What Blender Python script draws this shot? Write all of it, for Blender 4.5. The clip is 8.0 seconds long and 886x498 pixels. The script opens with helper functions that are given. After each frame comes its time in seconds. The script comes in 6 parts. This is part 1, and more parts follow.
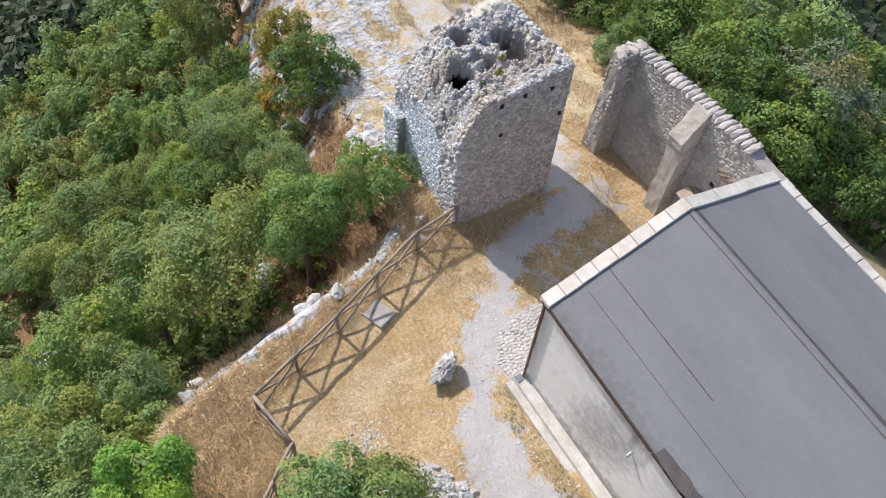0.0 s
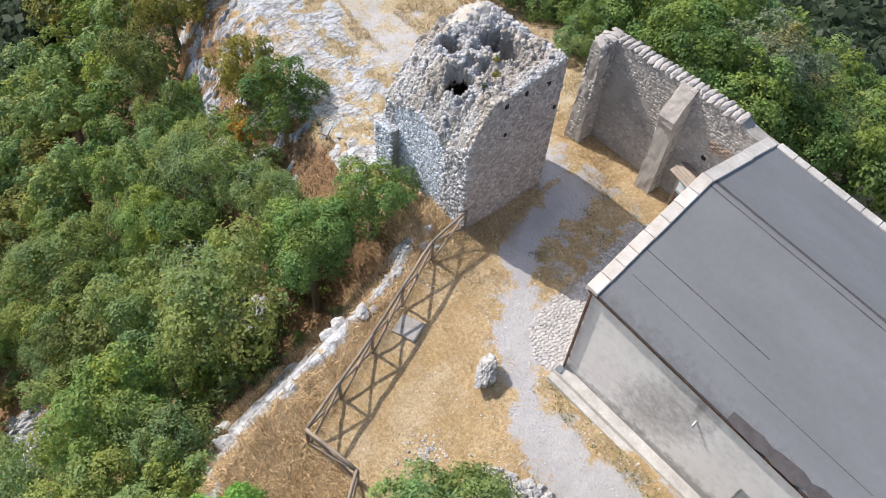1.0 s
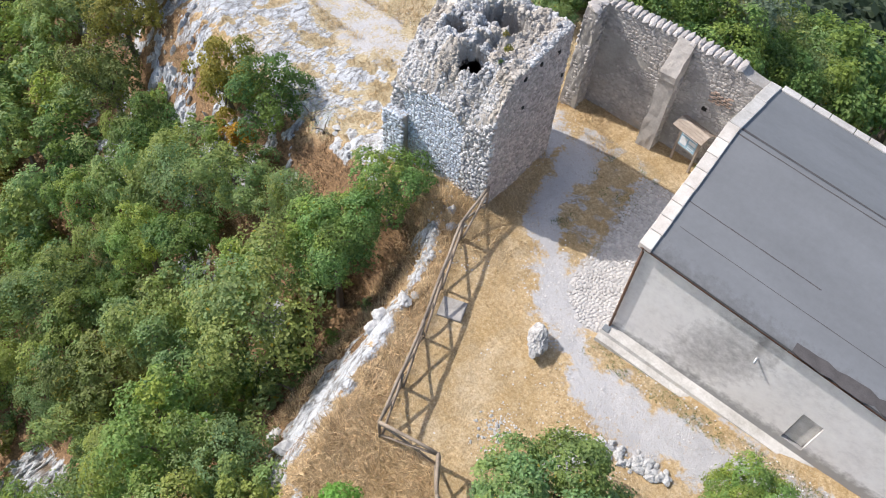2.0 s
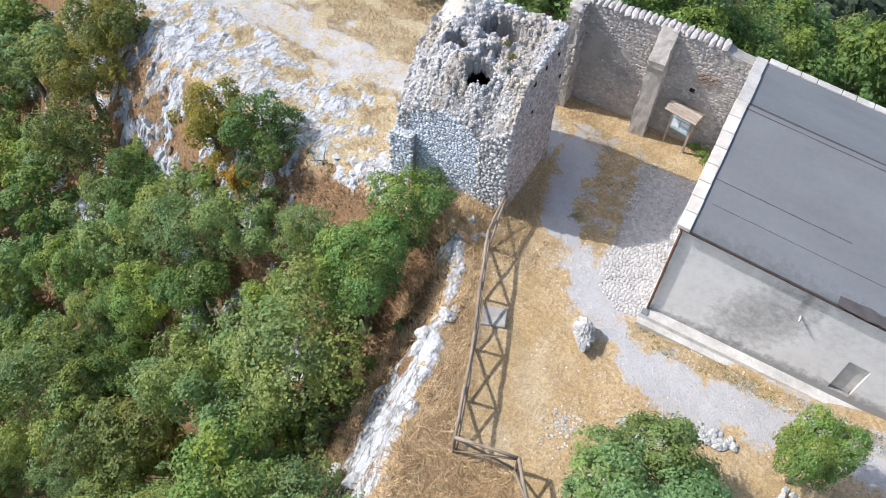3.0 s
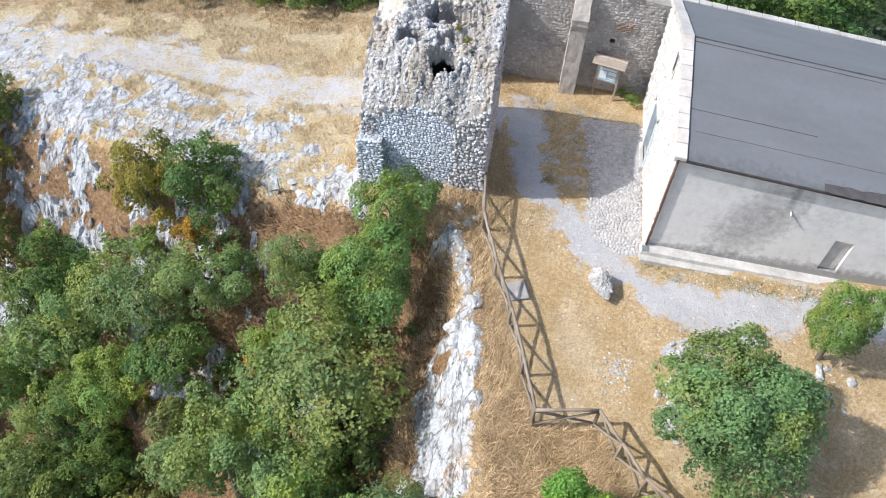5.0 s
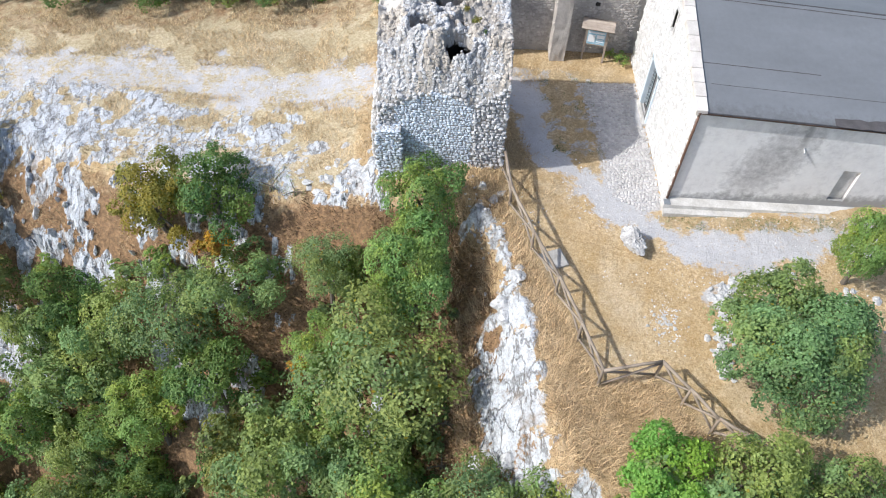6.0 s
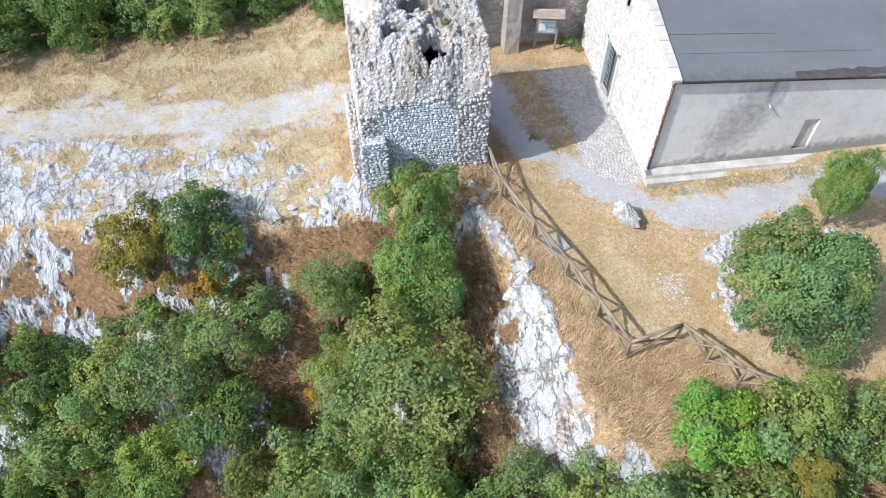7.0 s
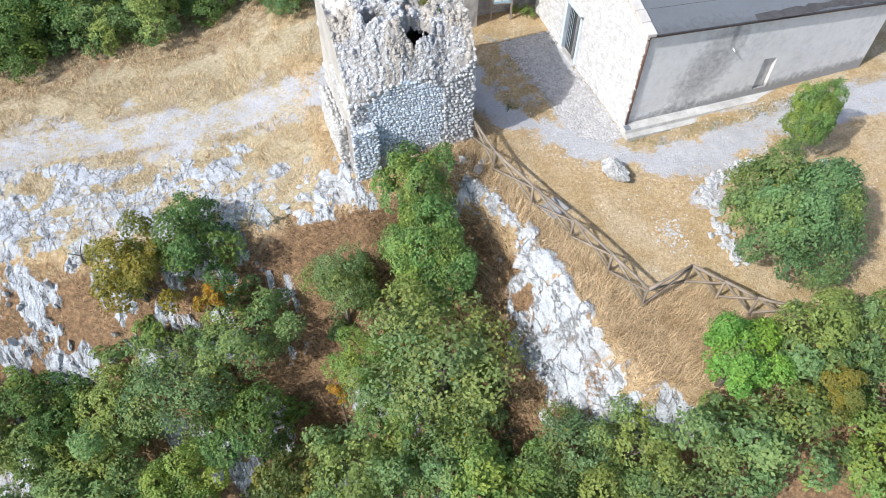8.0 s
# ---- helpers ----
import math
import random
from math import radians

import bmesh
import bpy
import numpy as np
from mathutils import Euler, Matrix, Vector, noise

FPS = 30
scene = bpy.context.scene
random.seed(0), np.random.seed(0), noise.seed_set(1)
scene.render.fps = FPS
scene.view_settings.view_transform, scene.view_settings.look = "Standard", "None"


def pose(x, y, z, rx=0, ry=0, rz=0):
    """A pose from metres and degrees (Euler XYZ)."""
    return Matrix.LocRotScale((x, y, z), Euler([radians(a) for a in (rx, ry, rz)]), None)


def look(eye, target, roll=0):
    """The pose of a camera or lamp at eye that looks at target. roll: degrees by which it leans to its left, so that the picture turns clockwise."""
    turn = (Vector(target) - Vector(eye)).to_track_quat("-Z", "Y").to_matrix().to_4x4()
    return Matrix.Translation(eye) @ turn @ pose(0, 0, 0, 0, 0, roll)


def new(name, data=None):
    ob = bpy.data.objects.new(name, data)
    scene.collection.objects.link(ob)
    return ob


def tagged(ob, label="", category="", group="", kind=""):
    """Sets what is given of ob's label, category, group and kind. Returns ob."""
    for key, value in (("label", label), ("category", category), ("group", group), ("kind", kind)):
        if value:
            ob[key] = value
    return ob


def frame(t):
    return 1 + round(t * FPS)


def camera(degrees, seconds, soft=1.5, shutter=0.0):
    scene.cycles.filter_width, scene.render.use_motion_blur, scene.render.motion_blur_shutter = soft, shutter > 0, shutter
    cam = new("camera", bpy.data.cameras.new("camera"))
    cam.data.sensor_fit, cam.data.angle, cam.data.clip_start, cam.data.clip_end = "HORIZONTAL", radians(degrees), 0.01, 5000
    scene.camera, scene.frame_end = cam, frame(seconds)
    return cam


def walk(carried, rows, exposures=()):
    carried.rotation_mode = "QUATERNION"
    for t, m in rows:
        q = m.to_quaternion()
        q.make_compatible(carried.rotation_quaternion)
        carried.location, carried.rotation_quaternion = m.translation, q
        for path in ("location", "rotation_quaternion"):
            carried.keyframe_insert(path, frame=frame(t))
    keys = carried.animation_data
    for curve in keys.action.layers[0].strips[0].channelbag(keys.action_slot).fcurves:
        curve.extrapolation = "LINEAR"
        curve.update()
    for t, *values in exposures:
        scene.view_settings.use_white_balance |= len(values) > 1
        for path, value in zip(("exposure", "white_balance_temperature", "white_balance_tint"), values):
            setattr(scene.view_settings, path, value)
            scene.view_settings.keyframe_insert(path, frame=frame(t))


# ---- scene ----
cam = camera(61.0, 8.0, soft=1.0)
PATH = [
    (0, (7.227, -8.698, 20.518), (6.254, -7.997, 18.918), 5.1),
    (0.5, (6.322, -10.081, 20.482), (5.408, -9.295, 18.886), 4.6),
    (1, (5.27, -11.374, 20.416), (4.418, -10.49, 18.838), 5.3),
    (1.5, (4.177, -12.682, 20.28), (3.409, -11.738, 18.693), 5.3),
    (1.7, (3.657, -13.17, 20.298), (2.927, -12.212, 18.701), 5.3),
    (2.8, (0.837, -15.366, 20.566), (0.244, -14.294, 18.985), 3.3),
    (3, (0.336, -15.753, 20.566), (-0.225, -14.654, 18.992), 2.8),
    (3.5, (-0.897, -16.43, 20.509), (-1.365, -15.285, 18.938), 2.8),
    (4, (-2.218, -17.078, 20.422), (-2.599, -15.891, 18.858), 2.1),
    (4.5, (-3.427, -17.444, 20.266), (-3.691, -16.204, 18.719), 2.4),
    (4.7, (-3.917, -17.693, 20.159), (-4.144, -16.439, 18.617), 2.6),
    (5.8, (-7.746, -18.321, 20.345), (-7.748, -17.108, 18.755), 2.9),
    (6, (-8.422, -18.352, 20.463), (-8.4, -17.135, 18.876), 1.9),
    (6.5, (-10.009, -18.429, 20.556), (-9.891, -17.229, 18.96), 1.1),
    (7, (-11.316, -18.258, 20.477), (-11.084, -17.048, 18.902), 0.6),
    (7.5, (-12.833, -18.016, 20.453), (-12.487, -16.848, 18.867), 1.3),
    (8, (-14.408, -17.697, 20.53), (-13.974, -16.579, 18.929), 0.9),
]
walk(cam, [(t, look(eye, target, roll)) for t, eye, target, roll in PATH],
     exposures=[(0, 0.27, 6800, 12), (1.5, 0.31, 6750, 12), (3, 0.41, 6400, 10.5), (4.5, 0.39, 6400, 10.3), (6, 0.36, 6300, 9.5), (8, 0.33, 6200, 8.8)])

# ---- light ----
SUN_WAY = Vector((1.0, 0.26, -1.0)).normalized()
world = bpy.data.worlds.new("sky")
scene.world = world
world.use_nodes = True
wn = world.node_tree
wn.nodes.clear()
sky = wn.nodes.new("ShaderNodeTexSky")
sky.sky_type = "NISHITA"
sky.sun_disc = False
sky.sun_elevation = math.asin(-SUN_WAY.z)
sky.sun_rotation = math.atan2(-SUN_WAY.x, -SUN_WAY.y)
sky.dust_density = 2.0
bg = wn.nodes.new("ShaderNodeBackground")
bg.inputs["Strength"].default_value = 0.15
wo = wn.nodes.new("ShaderNodeOutputWorld")
wn.links.new(sky.outputs[0], bg.inputs[0])
wn.links.new(bg.outputs[0], wo.inputs[0])
sun = new("sun", bpy.data.lights.new("sun", "SUN"))
sun.data.energy = 3.5
sun.data.angle = radians(0.6)
sun.data.color = (1.0, 0.97, 0.925)
sun.matrix_world = look((-40, -10, 40), Vector((-40, -10, 40)) + SUN_WAY)


# ---- number noise ----
def rnd(ix, iy, s):
    n = (ix.astype(np.int64) * 374761393 + iy.astype(np.int64) * 668265263 + s * 1442695041) & 0xFFFFFFFF
    n = ((n ^ (n >> 13)) * 1274126177) & 0xFFFFFFFF
    n = ((n ^ (n >> 16)) * 2246822519) & 0xFFFFFFFF
    return ((n ^ (n >> 15)) & 0xFFFFFF) / float(0x1000000)


def vnoise(x, y, s=0):
    x, y = np.asarray(x, float), np.asarray(y, float)
    ix, iy = np.floor(x), np.floor(y)
    fx, fy = x - ix, y - iy
    fx, fy = fx * fx * (3 - 2 * fx), fy * fy * (3 - 2 * fy)
    a, b = rnd(ix, iy, s), rnd(ix + 1, iy, s)
    c, d = rnd(ix, iy + 1, s), rnd(ix + 1, iy + 1, s)
    return (a * (1 - fx) + b * fx) * (1 - fy) + (c * (1 - fx) + d * fx) * fy


def fbm(x, y, s=0, octaves=4):
    total, amp, norm = 0.0, 1.0, 0.0
    for k in range(octaves):
        total = total + amp * vnoise(np.asarray(x) * 2 ** k, np.asarray(y) * 2 ** k, s + 17 * k)
        norm += amp
        amp *= 0.5
    return total / norm


def cells(x, y, s=0):
    x, y = np.asarray(x, float), np.asarray(y, float)
    ix, iy = np.floor(x), np.floor(y)
    f1, f2, tone = np.full(x.shape, 9.0), np.full(x.shape, 9.0), np.zeros(x.shape)
    for i in (-1, 0, 1):
        for j in (-1, 0, 1):
            px = ix + i + rnd(ix + i, iy + j, s)
            py = iy + j + rnd(ix + i, iy + j, s + 5)
            d = np.hypot(px - x, py - y)
            near = d < f1
            f2 = np.where(near, f1, np.minimum(f2, d))
            tone = np.where(near, rnd(ix + i, iy + j, s + 9), tone)
            f1 = np.where(near, d, f1)
    return f1, f2, tone


def smooth(a, b, x):
    t = np.clip((np.asarray(x, float) - a) / (b - a), 0, 1)
    return t * t * (3 - 2 * t)


def line_distance(x, y, pts):
    """Distance to a polyline, and the side: positive to the left of its way."""
    x, y = np.asarray(x, float), np.asarray(y, float)
    best, side = np.full(x.shape, 1e9), np.zeros(x.shape)
    for (ax, ay), (bx, by) in zip(pts, pts[1:]):
        dx, dy = bx - ax, by - ay
        t = np.clip(((x - ax) * dx + (y - ay) * dy) / (dx * dx + dy * dy), 0, 1)
        d = np.hypot(x - ax - t * dx, y - ay - t * dy)
        cr = dx * (y - ay) - dy * (x - ax)
        near = d < best
        best = np.where(near, d, best)
        side = np.where(near, np.sign(cr), side)
    return best, side


# ---- the lie of the land ----
RIM = [(40, -15), (6, -12.4), (2, -11.8), (-2.2, -10.9), (-4.3, -9.8), (-4.9, -7.5), (-5.5, -4.5), (-6.2, -1.5), (-7.4, 0.1),
       (-9.5, 0.5), (-11.6, 0.8), (-13.5, 1.4), (-17.5, 2.0), (-21.5, 3.2), (-25, 4.2), (-28.7, 5.8), (-33.5, 7.6), (-60, 17)]
FENCE = [(-5.95, 1.25), (-5.75, -0.45), (-5.05, -2.35), (-4.35, -4.15), (-3.75, -5.85), (-3.25, -7.4), (-1.4, -7.05), (0.0, -8.85), (2.3, -10.35), (4.6, -11.6)]
TRACK = [(-34, 9.6), (-22, 8.6), (-15, 7.3), (-10.5, 6.7), (-6.2, 6.5), (-4.7, 5.2), (-4.1, 3.2), (-2.6, 1.2), (-1.7, -0.7), (0.2, -1.9), (2.4, -2.1), (6, -1.6), (20, -2.0)]


def rim_distance(x, y):
    d, side = line_distance(x, y, RIM)
    return d * side


def height(x, y):
    x, y = np.asarray(x, float), np.asarray(y, float)
    h = np.interp(x, [-60, -25, -18, -14, -10.8, -6.5, -2, 3, 12, 60], [-6, -2.1, -1.75, -1.35, -0.6, -0.25, -0.45, -0.45, -0.5, -3])
    h = h + np.interp(y, [-14, -7.5, -4.5, -1], [-0.8, -0.33, -0.12, 0.0])
    h = h + 0.35 * np.exp(-((x + 7.3) ** 2 / 5 + (y - 0.9) ** 2 / 1.6))
    d = rim_distance(x, y)
    out = np.maximum(d, 0)
    west = np.interp(out, [0, 1, 2.4, 3.8, 5.6, 10, 14, 40, 120, 400], [0, 0.6, 2.0, 3.8, 6.6, 11, 13.5, 26, 56, 80])
    south = np.interp(out, [0, 0.4, 1.05, 2.5, 5.5, 10, 14, 40, 120, 400], [0, 0.5, 1.9, 3.8, 6.3, 10, 13, 26, 56, 80])
    east = np.interp(out, [0, 2, 6, 14, 40, 120, 400], [0, 1, 4, 9.5, 25, 56, 80])
    a, b = smooth(-11, -8, x), smooth(-4.2, -1.5, x)
    h = h - (west * (1 - a) + south * a * (1 - b) + east * b)
    north = np.maximum(y - np.interp(x, [-40, -20, -10, -2, 10, 60], [15.5, 14.0, 13.0, 11.0, 10.5, 10]), 0)
    h = h - np.interp(north, [0, 2, 5, 30, 80, 150, 190, 420], [0, 0.5, 2.0, 17, 43, 72, 76, 50])
    h = h - np.interp(x, [16, 40, 120], [0, 12, 40])
    far = smooth(15, 80, np.hypot(x + 8, y))
    return h + (fbm(x * 0.35, y * 0.35, 3) - 0.5) * (0.16 + 5 * far + 0.8 * smooth(1, 5, d))


def rock_zone(x, y):
    d = rim_distance(x, y)
    n = fbm(x * 0.8, y * 0.8, 21)
    rag = 0.9 * (fbm(x * 3.1, y * 3.1, 29, 4) - 0.5)
    west = smooth(-13.3, -14.6, x) * smooth(-40, -34, x)
    core = west * (0.45 * smooth(-6.2, -5.0, d + 2.5 * (n - 0.5)) * smooth(0.44, 0.52, fbm(x * 1.3, y * 1.3, 25)) + 0.55) * smooth(-4.9, -3.3, d + 1.8 * (n - 0.5) - 2.0 * smooth(0.5, 0.6, n)) * smooth(0.9, 0.1, d + 1.6 * (n - 0.5))
    patch = west * smooth(0.0, 0.4, d) * smooth(4.6, 3.2, d) * smooth(0.45, 0.57, fbm(x * 1.5, y * 1.1, 27, 5) + 0.05 * smooth(-19, -23, x))
    strip = smooth(-13.9, -13.2, x) * smooth(-9.9, -10.4, x) * smooth(-2.6, -1.8, d) * smooth(0.9, 0.5, d) * smooth(0.46, 0.56, n)
    wide = np.interp(y, [-11.5, -10, -8, -6, -4.6, -3.6, -1.5, 1], [1.2, 1.8, 2.1, 1.8, 1.15, 0.65, 0.5, 0.45])
    crag = smooth(-8.1, -7.5, x) * smooth(-1.8, -2.3, x) * smooth(-0.4, 0.1, d - np.interp(y, [-10, -8, -5.5], [0.7, 0.45, 0.0]) + 1.1 * (n - 0.5) + rag) * smooth(0.25, -0.4, d - wide + 1.6 * (n - 0.5) + rag) * smooth(0.28, 0.38, n + 0.12 * smooth(-4, -6, y))
    ledge = smooth(1.25, 0.75, np.hypot((x + 18.9) / 2.6, (y + 15.2) / 1.7) + 1.2 * (n - 0.5))
    woods = ledge + smooth(4.4, 5.2, d) * smooth(8.5, 7, d) * smooth(0.53, 0.6, fbm(x * 0.5, y * 0.5, 77)) * smooth(-7, -9, x)
    bare = smooth(0.28, 0.47, fbm(x * 1.5 + 3, y * 1.5, 23, 5) + 0.03 * west * smooth(0.5, -0.3, d) - 0.05 * (x > -9) + 0.02 * smooth(-5.5, -7, y))
    return np.clip(np.clip(core + patch + strip + woods, 0, 1) * bare + crag * (0.5 + 0.5 * bare), 0, 1)


def facets(x, y, s, tilt):
    """Broken slabs: every cell is a plane of its own height and tilt."""
    x, y = np.asarray(x, float), np.asarray(y, float)
    ix, iy = np.floor(x), np.floor(y)
    best, z, gap = np.full(x.shape, 9.0), np.zeros(x.shape), np.full(x.shape, 9.0)
    for i in (-1, 0, 1):
        for j in (-1, 0, 1):
            a, b = ix + i, iy + j
            dx, dy = x - a - rnd(a, b, s), y - b - rnd(a, b, s + 5)
            d = np.hypot(dx, dy)
            near = d < best
            plane = rnd(a, b, s + 9) - 0.5 + tilt * ((rnd(a, b, s + 11) - 0.5) * dx + (rnd(a, b, s + 13) - 0.5) * dy)
            gap = np.where(near, best, np.minimum(gap, d))
            z = np.where(near, plane, z)
            best = np.where(near, d, best)
    return z, gap - best


def relief(x, y, rock):
    """Limestone relief: tilted slabs with open joints."""
    u, v = x * 0.83 + y * 0.55, y * 0.83 - x * 0.55
    wx, wy = fbm(x * 1.1, y * 1.1, 31) - 0.5, fbm(x * 1.1, y * 1.1, 37) - 0.5
    z1, g1 = facets(u * 1.25 + wx * 1.6, v * 0.7 + wy * 1.6, 41, 1.5)
    z2, g2 = facets(u * 3.2 + wx * 3, v * 1.9 + wy * 3, 43, 1.6)
    z3, g3 = facets(u * 9.0 + wx * 4, v * 5.0 + wy * 4, 45, 1.2)
    ridge = 1 - np.abs(2 * fbm(u * 2.6 + wx, v * 0.7 + wy, 47, 4) - 1)
    fine = np.where(x > -9, 0.8, 1.0)
    h = 0.15 * z1 - 0.06 * smooth(0.10, 0.0, g1) + fine * (0.06 * z2 - 0.04 * smooth(0.08, 0.0, g2) + 0.022 * z3) + 0.06 * (ridge - 0.75)
    steep = 1 + 0.55 * smooth(0.3, 2.5, rim_distance(x, y)) * (x < -13)
    steep = steep * (1 - 0.55 * smooth(0.6, -0.8, rim_distance(x, y)) * (x < -13))
    return rock * (h * steep + 0.05)


def ground_z(x, y):
    x, y = np.asarray(x, float), np.asarray(y, float)
    return height(x, y) + relief(x, y, rock_zone(x, y))


# ---- node materials ----
def mat_new(name):
    m = bpy.data.materials.new(name)
    m.use_nodes = True
    nt = m.node_tree
    return m, nt, nt.nodes["Principled BSDF"]


def nd(nt, kind, **props):
    n = nt.nodes.new("ShaderNode" + kind)
    for k, v in props.items():
        if k == "op":
            n.operation = v
        elif k == "blend":
            n.blend_type = v
            n.data_type = "RGBA"
        elif k == "attr":
            n.attribute_name = v
        elif k == "feature":
            n.feature = v
    return n


def link(nt, a, b):
    nt.links.new(a, b)


def coords(nt, scale=(1, 1, 1), local=True, turn=0.0):
    tc = nd(nt, "TexCoord") if local else nd(nt, "NewGeometry")
    mp = nd(nt, "Mapping")
    mp.inputs["Scale"].default_value = scale
    mp.inputs["Rotation"].default_value = (0, 0, turn)
    link(nt, tc.outputs["Object" if local else "Position"], mp.inputs["Vector"])
    return mp.outputs["Vector"]


def tex(nt, vec, scale, detail=5.0, rough=0.6):
    n = nd(nt, "TexNoise")
    n.inputs["Scale"].default_value = scale
    n.inputs["Detail"].default_value = detail
    n.inputs["Roughness"].default_value = rough
    link(nt, vec, n.inputs["Vector"])
    return n.outputs["Fac"]


def ramp(nt, fac, stops):
    n = nd(nt, "ValToRGB")
    el = n.color_ramp.elements
    while len(el) < len(stops):
        el.new(0.5)
    for e, (p, c) in zip(el, stops):
        e.position = p
        e.color = (*c, 1) if len(c) == 3 else c
    link(nt, fac, n.inputs["Fac"])
    return n.outputs["Color"]


def mix(nt, fac, a, b, blend="MIX"):
    n = nd(nt, "Mix", blend=blend)
    for sock, v in ((n.inputs[0], fac), (n.inputs[6], a), (n.inputs[7], b)):
        if isinstance(v, (int, float)):
            sock.default_value = v
        elif isinstance(v, tuple):
            sock.default_value = (*v, 1)
        else:
            link(nt, v, sock)
    return n.outputs[2]


def math_node(nt, op, a, b=0.0, clamp=False):
    n = nd(nt, "Math", op=op)
    n.use_clamp = clamp
    for sock, v in ((n.inputs[0], a), (n.inputs[1], b)):
        if isinstance(v, (int, float)):
            sock.default_value = v
        else:
            link(nt, v, sock)
    return n.outputs[0]


def step_map(nt, v, lo, hi):
    n = nd(nt, "MapRange")
    n.inputs["From Min"].default_value = lo
    n.inputs["From Max"].default_value = hi
    link(nt, v, n.inputs["Value"])
    return n.outputs[0]


def bump(nt, bsdf, hgt, strength=0.5, dist=0.02):
    b = nd(nt, "Bump")
    b.inputs["Strength"].default_value = strength
    b.inputs["Distance"].default_value = dist
    link(nt, hgt, b.inputs["Height"])
    link(nt, b.outputs[0], bsdf.inputs["Normal"])


def grey(v, warm=0.0):
    return (v * (1 + warm), v, v * (1 - warm))


def simple(name, low, high, scale=3.0, fine=40.0, rough=0.8, bump_s=0.4, dist=0.01, metal=0.0, rand=0.0, island=0.0, stretch=(1, 1, 1)):
    """Two-scale mottled surface between two colours, with optional tone by object or by piece."""
    m, nt, b = mat_new(name)
    v = coords(nt, stretch)
    big, small = tex(nt, v, scale, 4), tex(nt, v, fine, 6, 0.7)
    f = math_node(nt, "ADD", math_node(nt, "MULTIPLY", big, 0.6), math_node(nt, "MULTIPLY", small, 0.4))
    col = ramp(nt, f, [(0.3, low), (0.7, high)])
    tone = None
    if rand:
        tone, k = nd(nt, "ObjectInfo").outputs["Random"], rand
    if island:
        tone, k = nd(nt, "NewGeometry").outputs["Random Per Island"], island
    if tone is not None:
        gain = math_node(nt, "ADD", math_node(nt, "MULTIPLY", tone, 2 * k), 1 - k)
        cmb = nd(nt, "CombineColor")
        for i in range(3):
            link(nt, gain, cmb.inputs[i])
        col = mix(nt, 1.0, col, cmb.outputs[0], "MULTIPLY")
    link(nt, col, b.inputs["Base Color"])
    b.inputs["Roughness"].default_value = rough
    b.inputs["Metallic"].default_value = metal
    if bump_s:
        bump(nt, b, f, bump_s, dist)
    return m


